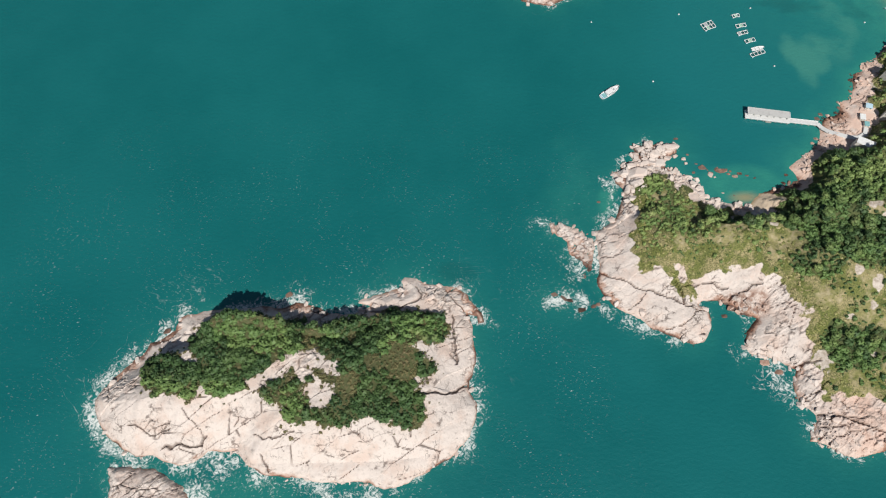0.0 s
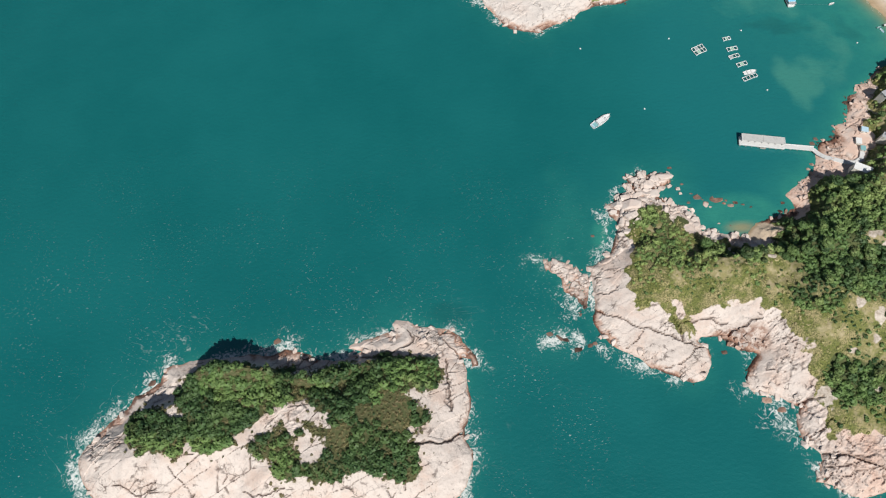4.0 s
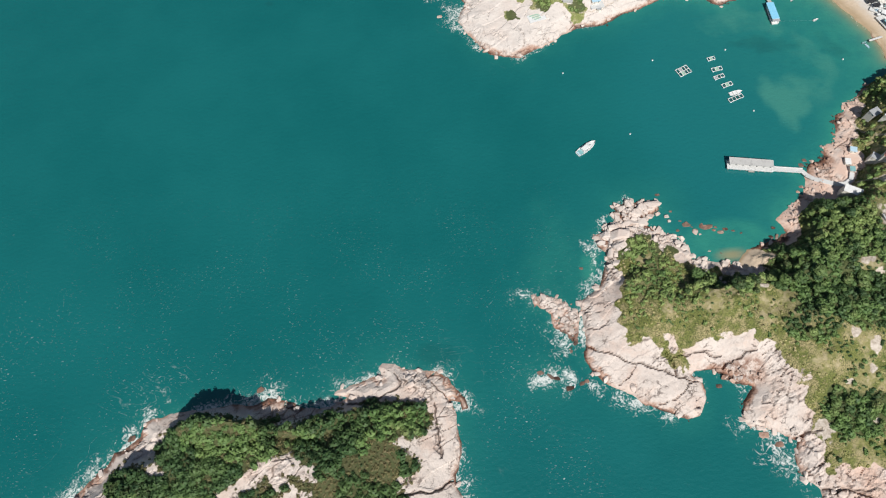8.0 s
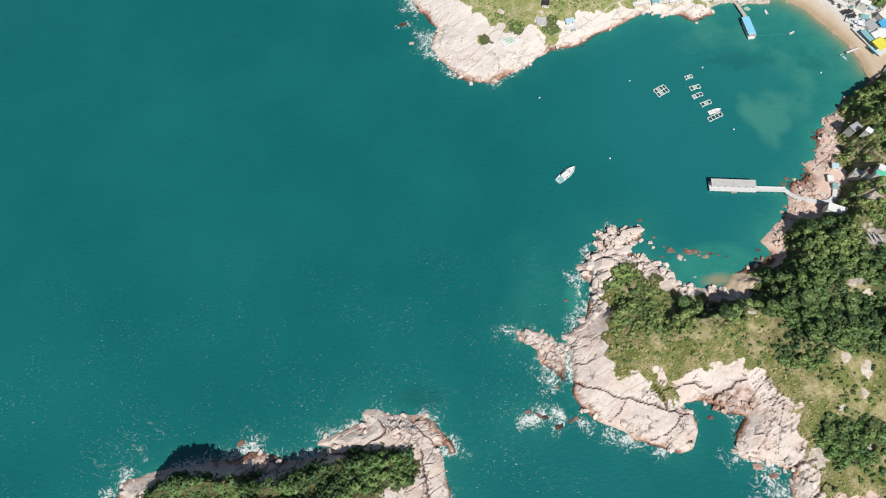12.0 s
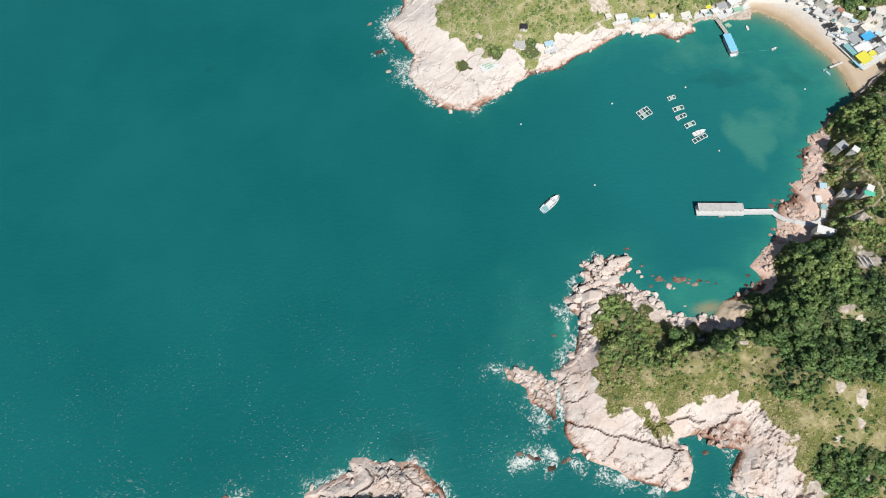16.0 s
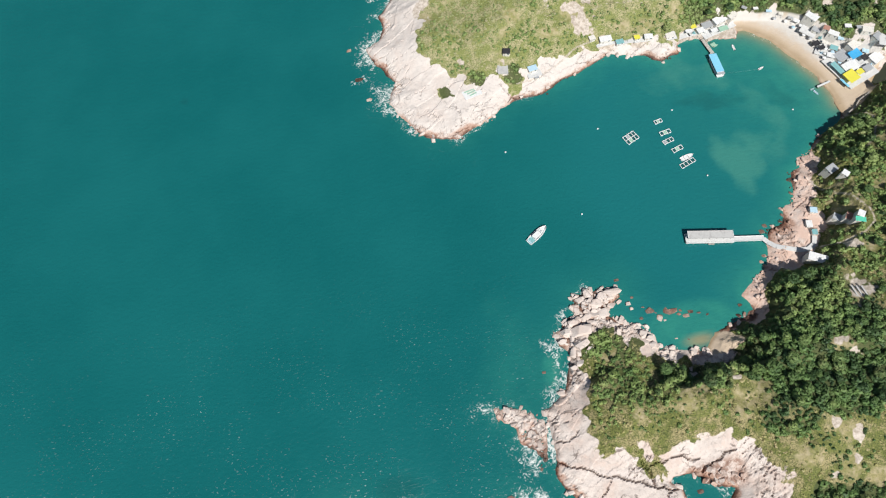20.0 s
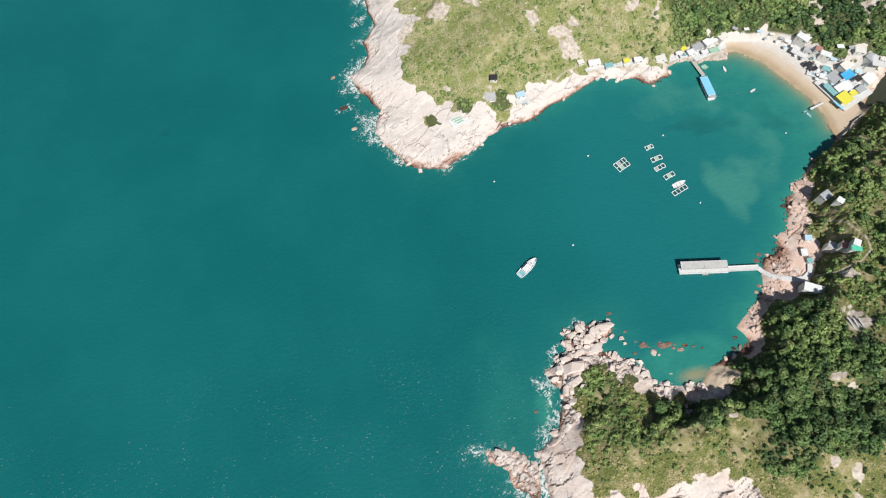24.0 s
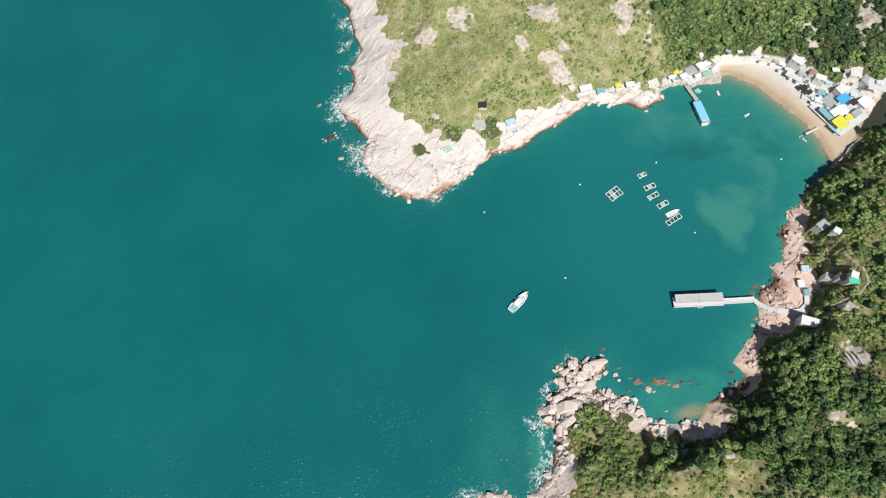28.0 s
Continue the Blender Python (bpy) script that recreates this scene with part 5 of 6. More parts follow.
def shore_zone(x, y, d):
    tip = ramp(1.2 - np.hypot((x - 125) / 26, (y - 176) / 22), 0, 0.4)
    cove = ramp(1.2 - np.hypot((x - 163) / 20, (y - 151) / 8), 0, 0.4)
    east = ramp(x, 200, 215) * ramp(282 - y, 0, 6) * ramp(y, 165, 172)
    west = ramp(1.2 - np.hypot((x - 103) / 10, (y - 153) / 14), 0, 0.4)
    south = 0.4 * ramp(x, 152, 158) * ramp(72 - y, 0, 8)
    return 0.9 * np.maximum.reduce([tip, cove, 1.1 * ramp(1.2 - np.hypot((x - 160) / 11, (y - 93) / 6), 0, 0.4), 0.75 * east, 0.25 * west, south, 0.28 * ramp(d, 5, 0)]) * ramp(value_noise(x / 6, y / 6, 91), 0.2, 0.5)


def islet_zone(x, y, d):
    spur = ramp(1.2 - np.hypot((x + 5) / 26, (y - 102) / 12), 0, 0.4)
    return np.maximum(0.12 * spur, 0.12 * ramp(d, 5, 0)) * ramp(value_noise(x / 6, y / 6, 92), 0.3, 0.6)


rubble(mainland, mainland_height, 101, 30, 320, 10, 350, 1.5, shore_zone, 260)
rubble(islet, islet_height, 202, -186, 22, 2, 116, 1.5, islet_zone, 120)
rubble(reef, skerry_height(REEF, 1.5, 51), 404, 54, 86, 108, 148, 1.4, lambda x, y, d: 0.10 + 0 * x, 25)


# ---------------------------------------------------------------- built things
def box(bm, size, at=(0, 0, 0), turn=0.0, bevel=0.0, tilt=(0, 0)):
    m = pose(*at, tilt[0], tilt[1], turn) @ Matrix.Diagonal((*size, 1))
    made = bmesh.ops.create_cube(bm, size=1, matrix=m)["verts"]
    if bevel:
        edges = {e for v in made for e in v.link_edges}
        bmesh.ops.bevel(bm, geom=list(edges), offset=bevel, segments=1, affect="EDGES", clamp_overlap=True)
    return bm


def boxed(size, at=(0, 0, 0), turn=0.0, bevel=0.03, tilt=(0, 0)):
    return box(bmesh.new(), size, at, turn, bevel, tilt)


def rod(radius, a, b, segs=10, top=None):
    bm, way = bmesh.new(), Vector(b) - Vector(a)
    m = Matrix.Translation((Vector(a) + Vector(b)) / 2) @ way.to_track_quat("Z", "Y").to_matrix().to_4x4()
    bmesh.ops.create_cone(bm, cap_ends=True, segments=segs, radius1=radius, radius2=radius if top is None else top, depth=way.length, matrix=m)
    return bm


def roof_part(parent, length, width, z, pitch, material, label="", thick=0.08, rib=1.5):
    """A sheet roof, single slope or flat, with raised ribs."""
    roof = part("roof", boxed((length, width, thick), (0, 0, z), 0, 0.02, (pitch, 0)), material, parent, label)
    n = max(2, int(length / rib))
    for k in range(n):
        bm = bmesh.new()
        m = pose(0, 0, z, pitch) @ pose(-length / 2 + (k + 0.5) * length / n, 0, thick / 2 + 0.03)
        bmesh.ops.create_cube(bm, size=1, matrix=m @ Matrix.Diagonal((0.09, width * 0.99, 0.06, 1)))
        part("rib", bm, material, roof)
    return roof


def pier():
    ob = thing("pier", pose(195.6, 210.5, -0.6, 0, 0, -10), "concrete pier with a long flat grey roof on columns", "pier")
    part("deck", boxed((26.2, 5.7, 0.7), (0, -0.15, 1.9), 0, 0.06), CONCRETE_PALE, ob, "pale concrete deck")
    part("kerb", boxed((26.2, 0.35, 0.25), (0, -2.85, 2.37), 0, 0.03), WHITE, ob, "white painted kerb")
    # Added dark block, standing in for shade and dark bits below the deck's edge.
    part("edge_shade_block", boxed((3.4, 0.7, 0.5), (1.0, -3.3, 1.1), 0, 0.04), CONCRETE_DARK, ob, "dark block added for the shade and dark bits under the deck's edge")
    for k in range(8):
        for s in (-2.6, 2.2):
            part("pile", rod(0.35, (-12.2 + 3.5 * k, s, -3), (-12.2 + 3.5 * k, s, 1.7)), CONCRETE_DARK, ob)
    for k in range(7):
        for s in (-0.6, 2.6):
            part("column", boxed((0.35, 0.35, 2.2), (-11.6 + 3.87 * k, s, 3.3), 0, 0.03), CONCRETE, ob)
    roof = part("roof", boxed((12.4, 4.5, 0.32), (-6.22, 1.0, 4.5), 0, 0.05), CONCRETE, ob, "weathered grey roof slab")
    part("roof", boxed((12.4, 4.5, 0.32), (6.22, 1.0, 4.5), 0, 0.05), CONCRETE, ob, "weathered grey roof slab")
    for x in (-12.4, 12.4):
        part("roof_upstand", boxed((0.25, 4.5, 0.22), (x, 1.0, 4.76), 0, 0.03), WHITE, ob)
    for y in (-1.2, 3.2):
        part("roof_upstand", boxed((24.6, 0.22, 0.2), (0, y, 4.75), 0, 0.03), CONCRETE, ob)
    for k in range(3):
        part("bench", boxed((3.2, 0.5, 0.45), (-8 + 8 * k, 1.2, 2.48), 0, 0.04), PLANK, ob, "low slatted bench")
    for k in range(10):
        part("railing_post", rod(0.05, (-12.5 + 2.75 * k, 2.6, 2.2), (-12.5 + 2.75 * k, 2.6, 3.2), 6), WHITE, ob)
    part("railing", rod(0.05, (-12.6, 2.6, 3.2), (12.6, 2.6, 3.2), 6), WHITE, ob)
    return ob


pier()


def causeway():
    ob = thing("causeway", pose(216.2, 206.1, -0.6, 0, 0, -9.2), "narrow concrete causeway joining the pier to the shore", "causeway")
    part("deck", boxed((18.2, 3.0, 0.55), (0, 0, 1.95), 0, 0.05), CONCRETE_PALE, ob, "pale concrete deck")
    for s in (-1.4, 1.4):
        part("kerb", boxed((18.0, 0.25, 0.3), (0, s, 2.36), 0, 0.03), WHITE, ob)
    for k in range(5):
        part("pier_wall", boxed((0.7, 2.6, 4.2), (-7.6 + 3.8 * k, 0, -0.4), 0, 0.05), CONCRETE_DARK, ob)


causeway()


def footpath(name, line, width, material, label):
    """Slabs laid end to end along a line on the ground."""
    ob = thing(name, pose(*line[0], 0), label, "path")
    for (ax, ay, az), (bx, by, bz) in zip(line, line[1:]):
        steps = max(1, int(math.hypot(bx - ax, by - ay) / 2.4))
        for k in range(steps):
            u, v = k / steps, (k + 1) / steps
            p, q = Vector((ax, ay, az)).lerp((bx, by, bz), u), Vector((ax, ay, az)).lerp((bx, by, bz), v)
            way, mid = q - p, (p + q) / 2
            part("slab", boxed((way.length + 0.02, width, 0.5), mid - Vector((*line[0][:2], 0)), math.degrees(math.atan2(way.y, way.x)), 0.04,
                               (0, -math.degrees(math.atan2(way.z, way.xy.length)))), material, ob)
    ob.location = (line[0][0], line[0][1], 0)
    return ob


WAY_UP = [(224.6, 204.4), (226.2, 201.8), (229.4, 198.4), (233.4, 196.4), (240.2, 193.8), (245.2, 193.4), (249.4, 195.6), (251.4, 200)]
rise = [1.45]
for (wx, wy) in WAY_UP[1:]:
    rise.append(max(rise[-1], max(ground_at(wx + ex, wy + ey, mainland_height, 101) for ex in (-1.2, 0, 1.2) for ey in (-1.2, 0, 1.2)) + 0.05))
footpath("footpath", [(wx, wy, wz) for (wx, wy), wz in zip(WAY_UP, rise)], 2.6, CONCRETE_PALE, "pale concrete path climbing from the pier over the rocks")


def hut(at, size, turn, roof, label, wall=WALLING, pitch=4.0, height=mainland_height, seed=101, door=1, name="hut", over=0.4):
    """A small building: walls, ribbed roof, door and windows."""
    x, y = at
    l, w, h = size[0], size[1], size[2] * 0.85
    c, s = math.cos(radians(turn)), math.sin(radians(turn))
    zs = [ground_at(x + c * a * l / 2 - s * b * w / 2, y + s * a * l / 2 + c * b * w / 2, height, seed) for a in (-1, 0, 1) for b in (-1, 0, 1)]
    low, top = min(zs) - 0.4, max(zs)
    floor = sum(zs) / len(zs) - 0.2 + (min(max(top - 1.0 - sum(zs) / len(zs), 0), 2.2) if y < 280 else 0)
    ob = thing(name, pose(x, y, floor, 0, 0, turn), label, "hut")
    part("wall", boxed((l, w, h + floor - low), (0, 0, (h + low - floor) / 2), 0, 0.03), wall, ob)
    roof_part(ob, l + over, w + over, h + 0.12 + abs(math.tan(radians(pitch))) * w * 0.25, pitch, roof)
    for k in range(door):
        part("door", boxed((0.9, 0.08, 2.0), (-l / 4 + k * l / 2, -w / 2 - 0.03, 1.0), 0, 0.02), PLANK, ob)
        part("window", boxed((0.9, 0.06, 0.8), (l / 4 - k * l / 2, -w / 2 - 0.02, 1.5), 0, 0.02), GLASS, ob)
    return ob


def awning(at, size, turn, cloth, label, pitch=3.0, group="beach canopies"):
    """A canopy of cloth or sheet on thin posts."""
    x, y = at
    l, w, h = size
    g = ground_at(x, y, mainland_height, 101)
    ob = thing("canopy", pose(x, y, g, 0, 0, turn), label, "canopy", group)
    bm = bmesh.new()
    bmesh.ops.create_grid(bm, x_segments=8, y_segments=6, size=0.5)
    for v in bm.verts:
        u, t = v.co.x, v.co.y
        v.co = Vector((u * l, t * w, h + math.tan(radians(pitch)) * t * w - 0.25 * math.cos(u * math.pi * 4) * 0.3 - 0.2 * (1 - 4 * t * t) * 0.4))
    ext = bmesh.ops.extrude_face_region(bm, geom=bm.faces[:])
    bmesh.ops.translate(bm, verts=[e for e in ext["geom"] if isinstance(e, bmesh.types.BMVert)], vec=(0, 0, 0.06))
    part("cover", bm, cloth, ob)
    for a in (-1, 1):
        for b in (-1, 1):
            part("post", rod(0.06, (a * l * 0.46, b * w * 0.46, -0.4), (a * l * 0.46, b * w * 0.46, h + math.tan(radians(pitch)) * b * w * 0.46 - 0.05), 6), SHEET, ob)
    return ob


# shore huts by the pier and the houses on the slope behind
hut((243.6, 185.8), (9.4, 4.4, 2.7), -30, WHITE, "small white-roofed store beside the pier path", name="store")
hut((263.4, 206.0), (4.4, 3.4, 2.6), -38, SHEET, "grey-roofed cottage among trees on the slope", name="cottage")
hut((266.0, 203.4), (3.8, 4.0, 2.8), -38, BRICK_RED, "cottage with a faded terracotta sheet roof", name="cottage")
hut((268.6, 202.2), (3.2, 3.4, 2.6), -38, WHITE, "cottage annexe with a white roof", name="cottage")
hut((267.2, 199.4), (5.0, 2.4, 2.2), -20, GREEN_ROOF, "lean-to with a mint green roof beside the cottages", name="lean_to")
hut((270.8, 233.6), (4.2, 5.4, 2.4), -68, SHEET, "shed with a ribbed grey sheet roof above the shore", name="shed")
hut((272.6, 227.2), (3.2, 3.0, 2.4), -50, WHITE, "small white shed among bushes", name="shed")
hut((256.4, 214.4), (3.6, 3.0, 2.3), -15, PALE_BLUE, "small shed with a pale blue roof above the rocks", name="shed")
hut((250.8, 207.0), (3.0, 3.6, 2.2), -10, WHITE, "little white-roofed shed above the rocks", name="shed")
hut((251.6, 201.8), (2.6, 2.8, 2.0), -10, TEAL, "tiny teal-roofed shed above the rocks", name="shed")
hut((295.4, 212.6), (4.2, 7.0, 2.8), 20, WHITE, "white-roofed house half hidden by trees", name="house")

# the cape's huts
hut((111.8, 348.6), (4.2, 3.6, 2.6), -12, BLACK, "little hut with a black roof on the cape", name="hut")
hut((126.0, 337.0), (5.4, 3.4, 2.4), 8, PALE_BLUE, "hut with a pale blue tarp roof on the cape", name="hut")
hut((127.6, 332.2), (2.6, 2.2, 2.0), 8, SHEET, "tiny grey-roofed hut on the cape", name="hut")
hut((176.8, 351.0), (7.4, 3.6, 2.6), 2, WHITE, "white-roofed shack above the bay's rocks", name="shack")
hut((185.4, 347.8), (4.6, 3.0, 2.3), 4, TEAL, "teal-roofed shack above the bay's rocks", name="shack")
hut((196.4, 348.2), (3.4, 2.8, 2.2), 4, YELLOW, "shack with a yellow roof above the bay's rocks", name="shack")
hut((203.5, 347.0), (5.0, 3.2, 2.4), -4, WHITE, "long white-roofed shack above the bay's rocks", name="shack")
hut((217.2, 345.4), (5.6, 3.4, 2.4), 0, WALLING, "pale shack above the bay's rocks", name="shack")
hut((168.2, 352.4), (3.6, 2.8, 2.2), 10, WALLING, "little pale shack above the bay's rocks", name="shack")

# the quay's shops
hut((252.6, 352.0), (8.6, 4.6, 2.8), 20, WHITE, "white-roofed stall on the quay", name="stall")
hut((244.4, 350.6), (6.4, 4.2, 2.8), 12, SHEET, "grey-roofed stall on the quay", name="stall")
hut((239.2, 347.6), (4.6, 3.4, 2.6), 12, WHITE, "low white stall on the quay", name="stall")
hut((261.0, 353.4), (6.2, 4.4, 2.8), 28, WALLING, "pale stall beside the beach's end", name="stall")
awning((253.4, 345.6), (6.2, 3.4, 2.6), 8, GREEN_NET, "pale green net canopy on the quay")
awning((235.0, 351.0), (3.8, 3.6, 2.8), 10, YELLOW, "yellow canopy at the quay's end")
awning((231.4, 348.2), (4.2, 2.6, 2.4), 0, WHITE, "white canopy at the quay's end")
awning((247.4, 345.6), (4.4, 2.8, 2.5), 8, WHITE, "white canopy on the quay")

# restaurants and stalls behind the sand
awning((315.0, 294.2), (8.0, 7.6, 4.0), 22, YELLOW, "large bright yellow awning over tables behind the beach", 2)
awning((321.6, 296.4), (4.6, 3.4, 3.2), 22, YELLOW, "small yellow awning beside the large one", 2)
awning((323.6, 309.0), (8.0, 5.4, 4.0), 20, BLUE_DEEP, "bright blue awning among white roofs", 4)
awning((328.6, 305.6), (4.6, 4.0, 3.6), 20, BLACK, "dark blue-black awning among white roofs", 4)
hut((318.2, 301.8), (10.0, 6.4, 3.2), 20, WHITE, "restaurant with a broad white roof behind the beach", name="restaurant")
awning((310.2, 301.6), (3.8, 10.2, 3.4), 22, TEAL, "long faded teal awning facing the sand", 3)
awning((310.4, 291.4), (6.8, 1.6, 2.6), 112, BLUE, "strip of sky blue awning facing the sand", 3)
hut((316.4, 310.4), (8.4, 6.6, 3.0), 22, SHEET, "grey flat-roofed restaurant kitchen", name="restaurant", pitch=1)
hut((325.0, 315.0), (8.0, 5.0, 3.0), 24, WALLING, "pale flat-roofed house behind the stalls", name="house")
hut((336.2, 304.8), (8.0, 6.2, 3.0), 26, WHITE, "white-roofed house beside the pond", name="house")
hut((328.4, 298.8), (5.6, 3.8, 2.8), 20, SHEET, "grey shed between restaurants", name="shed")
hut((336.0, 313.6), (6.4, 4.4, 2.8), 24, SHEET, "grey-roofed house under the trees", name="house")
hut((330.4, 318.6), (6.0, 3.6, 2.8), -25, WALLING, "pale house under the trees", name="house")
hut((347.0, 315.4), (6.4, 4.0, 2.8), -20, WALLING, "pale house behind the pond", name="house")
hut((306.2, 338.6), (7.2, 6.0, 3.2), -58, WHITE, "white-roofed house at the back of the beach", name="house")
awning((305.4, 322.6), (4.8, 3.4, 2.6), 18, BLACK, "black tarp canopy on the sand")
awning((307.2, 318.8), (4.6, 2.8, 2.6), 18, BLACK, "black tarp canopy beside another on the sand")
hut((314.8, 324.6), (6.0, 4.4, 2.8), -40, WHITE, "white-roofed stall standing behind the sand", name="stall")
hut((311.4, 328.4), (3.4, 3.0, 2.6), -40, BRICK_RED, "small stall with a terracotta roof", name="stall")
hut((307.6, 330.8), (5.0, 3.6, 2.6), -46, SHEET, "grey-roofed stall standing behind the sand", name="stall")
hut((303.0, 333.2), (3.6, 3.0, 2.4), -46, WALLING, "small pale stall at the back of the sand", name="stall")
hut((314.6, 317.2), (4.4, 3.2, 2.6), -36, TEAL, "teal-roofed stall behind the sand", name="stall")
awning((310.2, 312.0), (5.0, 3.6, 2.8), -30, WHITE, "white canopy at the sand's edge")
awning((299.6, 341.2), (4.0, 2.6, 2.4), -40, WHITE, "white canopy at the back of the sand")


# tables, parasols and gear scattered on the terrace
def parasol(x, y, cloth, label):
    g = ground_at(x, y, mainland_height, 101)
    ob = thing("parasol", pose(x, y, g), label, "parasol", "beach parasols")
    part("pole", rod(0.04, (0, 0, -0.3), (0, 0, 2.3), 6), SHEET, ob)
    bm = bmesh.new()
    bmesh.ops.create_cone(bm, cap_ends=False, segments=8, radius1=1.25, radius2=0.05, depth=0.55, matrix=pose(0, 0, 2.25))
    part("canopy", bm, cloth, ob)


for k, (px, py) in enumerate(((309.5, 318), (312.5, 314.5), (308, 314.5), (303.6, 327.4), (301, 331), (297, 338), (294, 343.5), (288, 347), (319.6, 306.6), (313.6, 306.4), (306.4, 312))):
    parasol(px, py, (WHITE, PALE_BLUE, WHITE, SHEET)[k % 4], "small pale beach parasol by the stalls")

def crate_stack(x, y, turn, material, label):
    g = ground_at(x, y, mainland_height, 101)
    ob = thing("crate_stack", pose(x, y, g + 0.2, 0, 0, turn), label, "crates", "stacked goods by the stalls")
    for k, (dx, dy, dz, s) in enumerate(((0, 0, 0.45, 1.0), (1.1, 0.1, 0.4, 0.9), (0.3, 1.0, 0.4, 0.85), (0.2, 0.1, 1.3, 0.8))):
        part("crate", boxed((s, s * 0.8, 0.85 * s), (dx, dy, dz), 8 * k, 0.03), material, ob)


for k, (px, py, l, w) in enumerate(((301.6, 337.2, 3.0, 2.2), (296.4, 343.6, 3.4, 2.2), (291, 347.4, 3.0, 2.0), (284, 350.6, 3.6, 2.0), (276, 353.6, 3.2, 2.0), (269, 355.6, 3.4, 2.2),
                                    (310.6, 322.0, 3.2, 2.4), (318.6, 320.6, 3.6, 2.6), (321.2, 324.4, 4.2, 2.8), (326.4, 321.6, 3.0, 2.4), (340.6, 309.4, 3.8, 2.6), (331.6, 310.4, 4.0, 3.0))):
    awning((px, py), (l, w, 2.4), -40 + 9 * (k % 5), (WHITE, SHEET, WALLING, PALE_BLUE)[k % 4], ("small white canopy by the stalls", "small grey sheet canopy by the stalls", "small cream canopy by the stalls", "small pale blue canopy by the stalls")[k % 4])
for k, (px, py) in enumerate(((304, 324.6), (306.6, 315.8), (312, 317.4), (309.6, 325.8), (322.8, 318.6), (332.4, 301.6), (321.4, 297.8), (303, 336), (257.6, 350), (248.6, 347.8), (242, 346.6), (234.6, 347.4))):
    crate_stack(px, py, 30 * k, (PLANK, PALE_BLUE, WHITE, TEAL)[k % 4], ("stacked grey wooden crates beside a stall", "stacked pale blue boxes beside a stall", "stacked white boxes beside a stall", "stacked teal boxes beside a stall")[k % 4])

# concrete terrace slabs
for (px, py, l, w, turn) in ((320, 303, 24, 25, 21), (312, 320, 12, 16, -36), (306, 334, 10, 12, -48), (342, 310, 14, 12, -25), (251, 349, 24, 9, 16), (237, 349, 12, 6, 8), (177, 350.4, 13, 5.5, 3), (189, 348.4, 12, 4.5, 2), (201, 347.4, 13, 4.5, -2), (216, 346, 11, 6, 0), (227, 347.5, 10, 5, 8), (126.5, 336, 9, 8, 8)):
    ob = new("terrace", bpy.data.meshes.new("terrace"))
    bm = boxed((l, w, 0.5), (0, 0, 0), 0, 0.04)
    bm.to_mesh(ob.data)
    bm.free()
    ob.data.materials.append(CONCRETE_PALE)
    ob.matrix_world = pose(px, py, ground_at(px, py, mainland_height, 101) - 0.05, 0, 0, turn)
    tagged(ob, "pale concrete terrace under the stalls", "terrace", kind="structure")


# stone wall and little bridge at the stream's mouth
def low_wall(line, name, label):
    ob = thing(name, pose(line[0][0], line[0][1], 0), label, "wall")
    for (ax, ay), (bx, by) in zip(line, line[1:]):
        length, turn = math.hypot(bx - ax, by - ay), math.degrees(math.atan2(by - ay, bx - ax))
        z = max(ground_at(ax, ay, mainland_height, 101), ground_at(bx, by, mainland_height, 101), 0.6)
        part("wall", boxed((length + 0.4, 0.7, 2.4), ((ax + bx) / 2 - line[0][0], (ay + by) / 2 - line[0][1], z - 0.5), turn, 0.05), CONCRETE_DARK, ob)


low_wall([(326.6, 292), (328, 286), (320, 281.2), (314, 278.4), (310, 274.4), (304.5, 271.6)], "sea_wall", "dark weathered sea wall closing the beach's end")

# foundations on the cleared ground
for (px, py, l) in ((246.6, 161.6, 8.5), (248.8, 161.2, 8.5), (251.0, 160.8, 8.0)):
    ob = thing("foundation_strip", pose(px, py, ground_at(px, py, mainland_height, 101), 0, 0, -82), "bare concrete foundation strip on cleared earth", "foundation", "foundation strips")
    part("strip", boxed((l, 0.8, 0.9), (0, 0, 0.1), 0, 0.05), CONCRETE, ob)
slab = hut((86.4, 328.6), (11.0, 6.0, 0.4), 14, WHITE, "white slab with strips of green netting on the cape", name="netted_slab", wall=CONCRETE, pitch=0, door=0)
for k in range(3):
    part("net_strip", boxed((6.5 - k, 0.9, 0.08), (0.6 * k - 1, 2.0 - 1.6 * k, 0.72), 4 * k, 0.02), GREEN_NET, slab)
hut((108.0, 340.6), (6.0, 8.0, 0.4), -8, CONCRETE, "bare concrete slab below the black-roofed hut", name="concrete_slab", wall=CONCRETE, pitch=0, door=0)


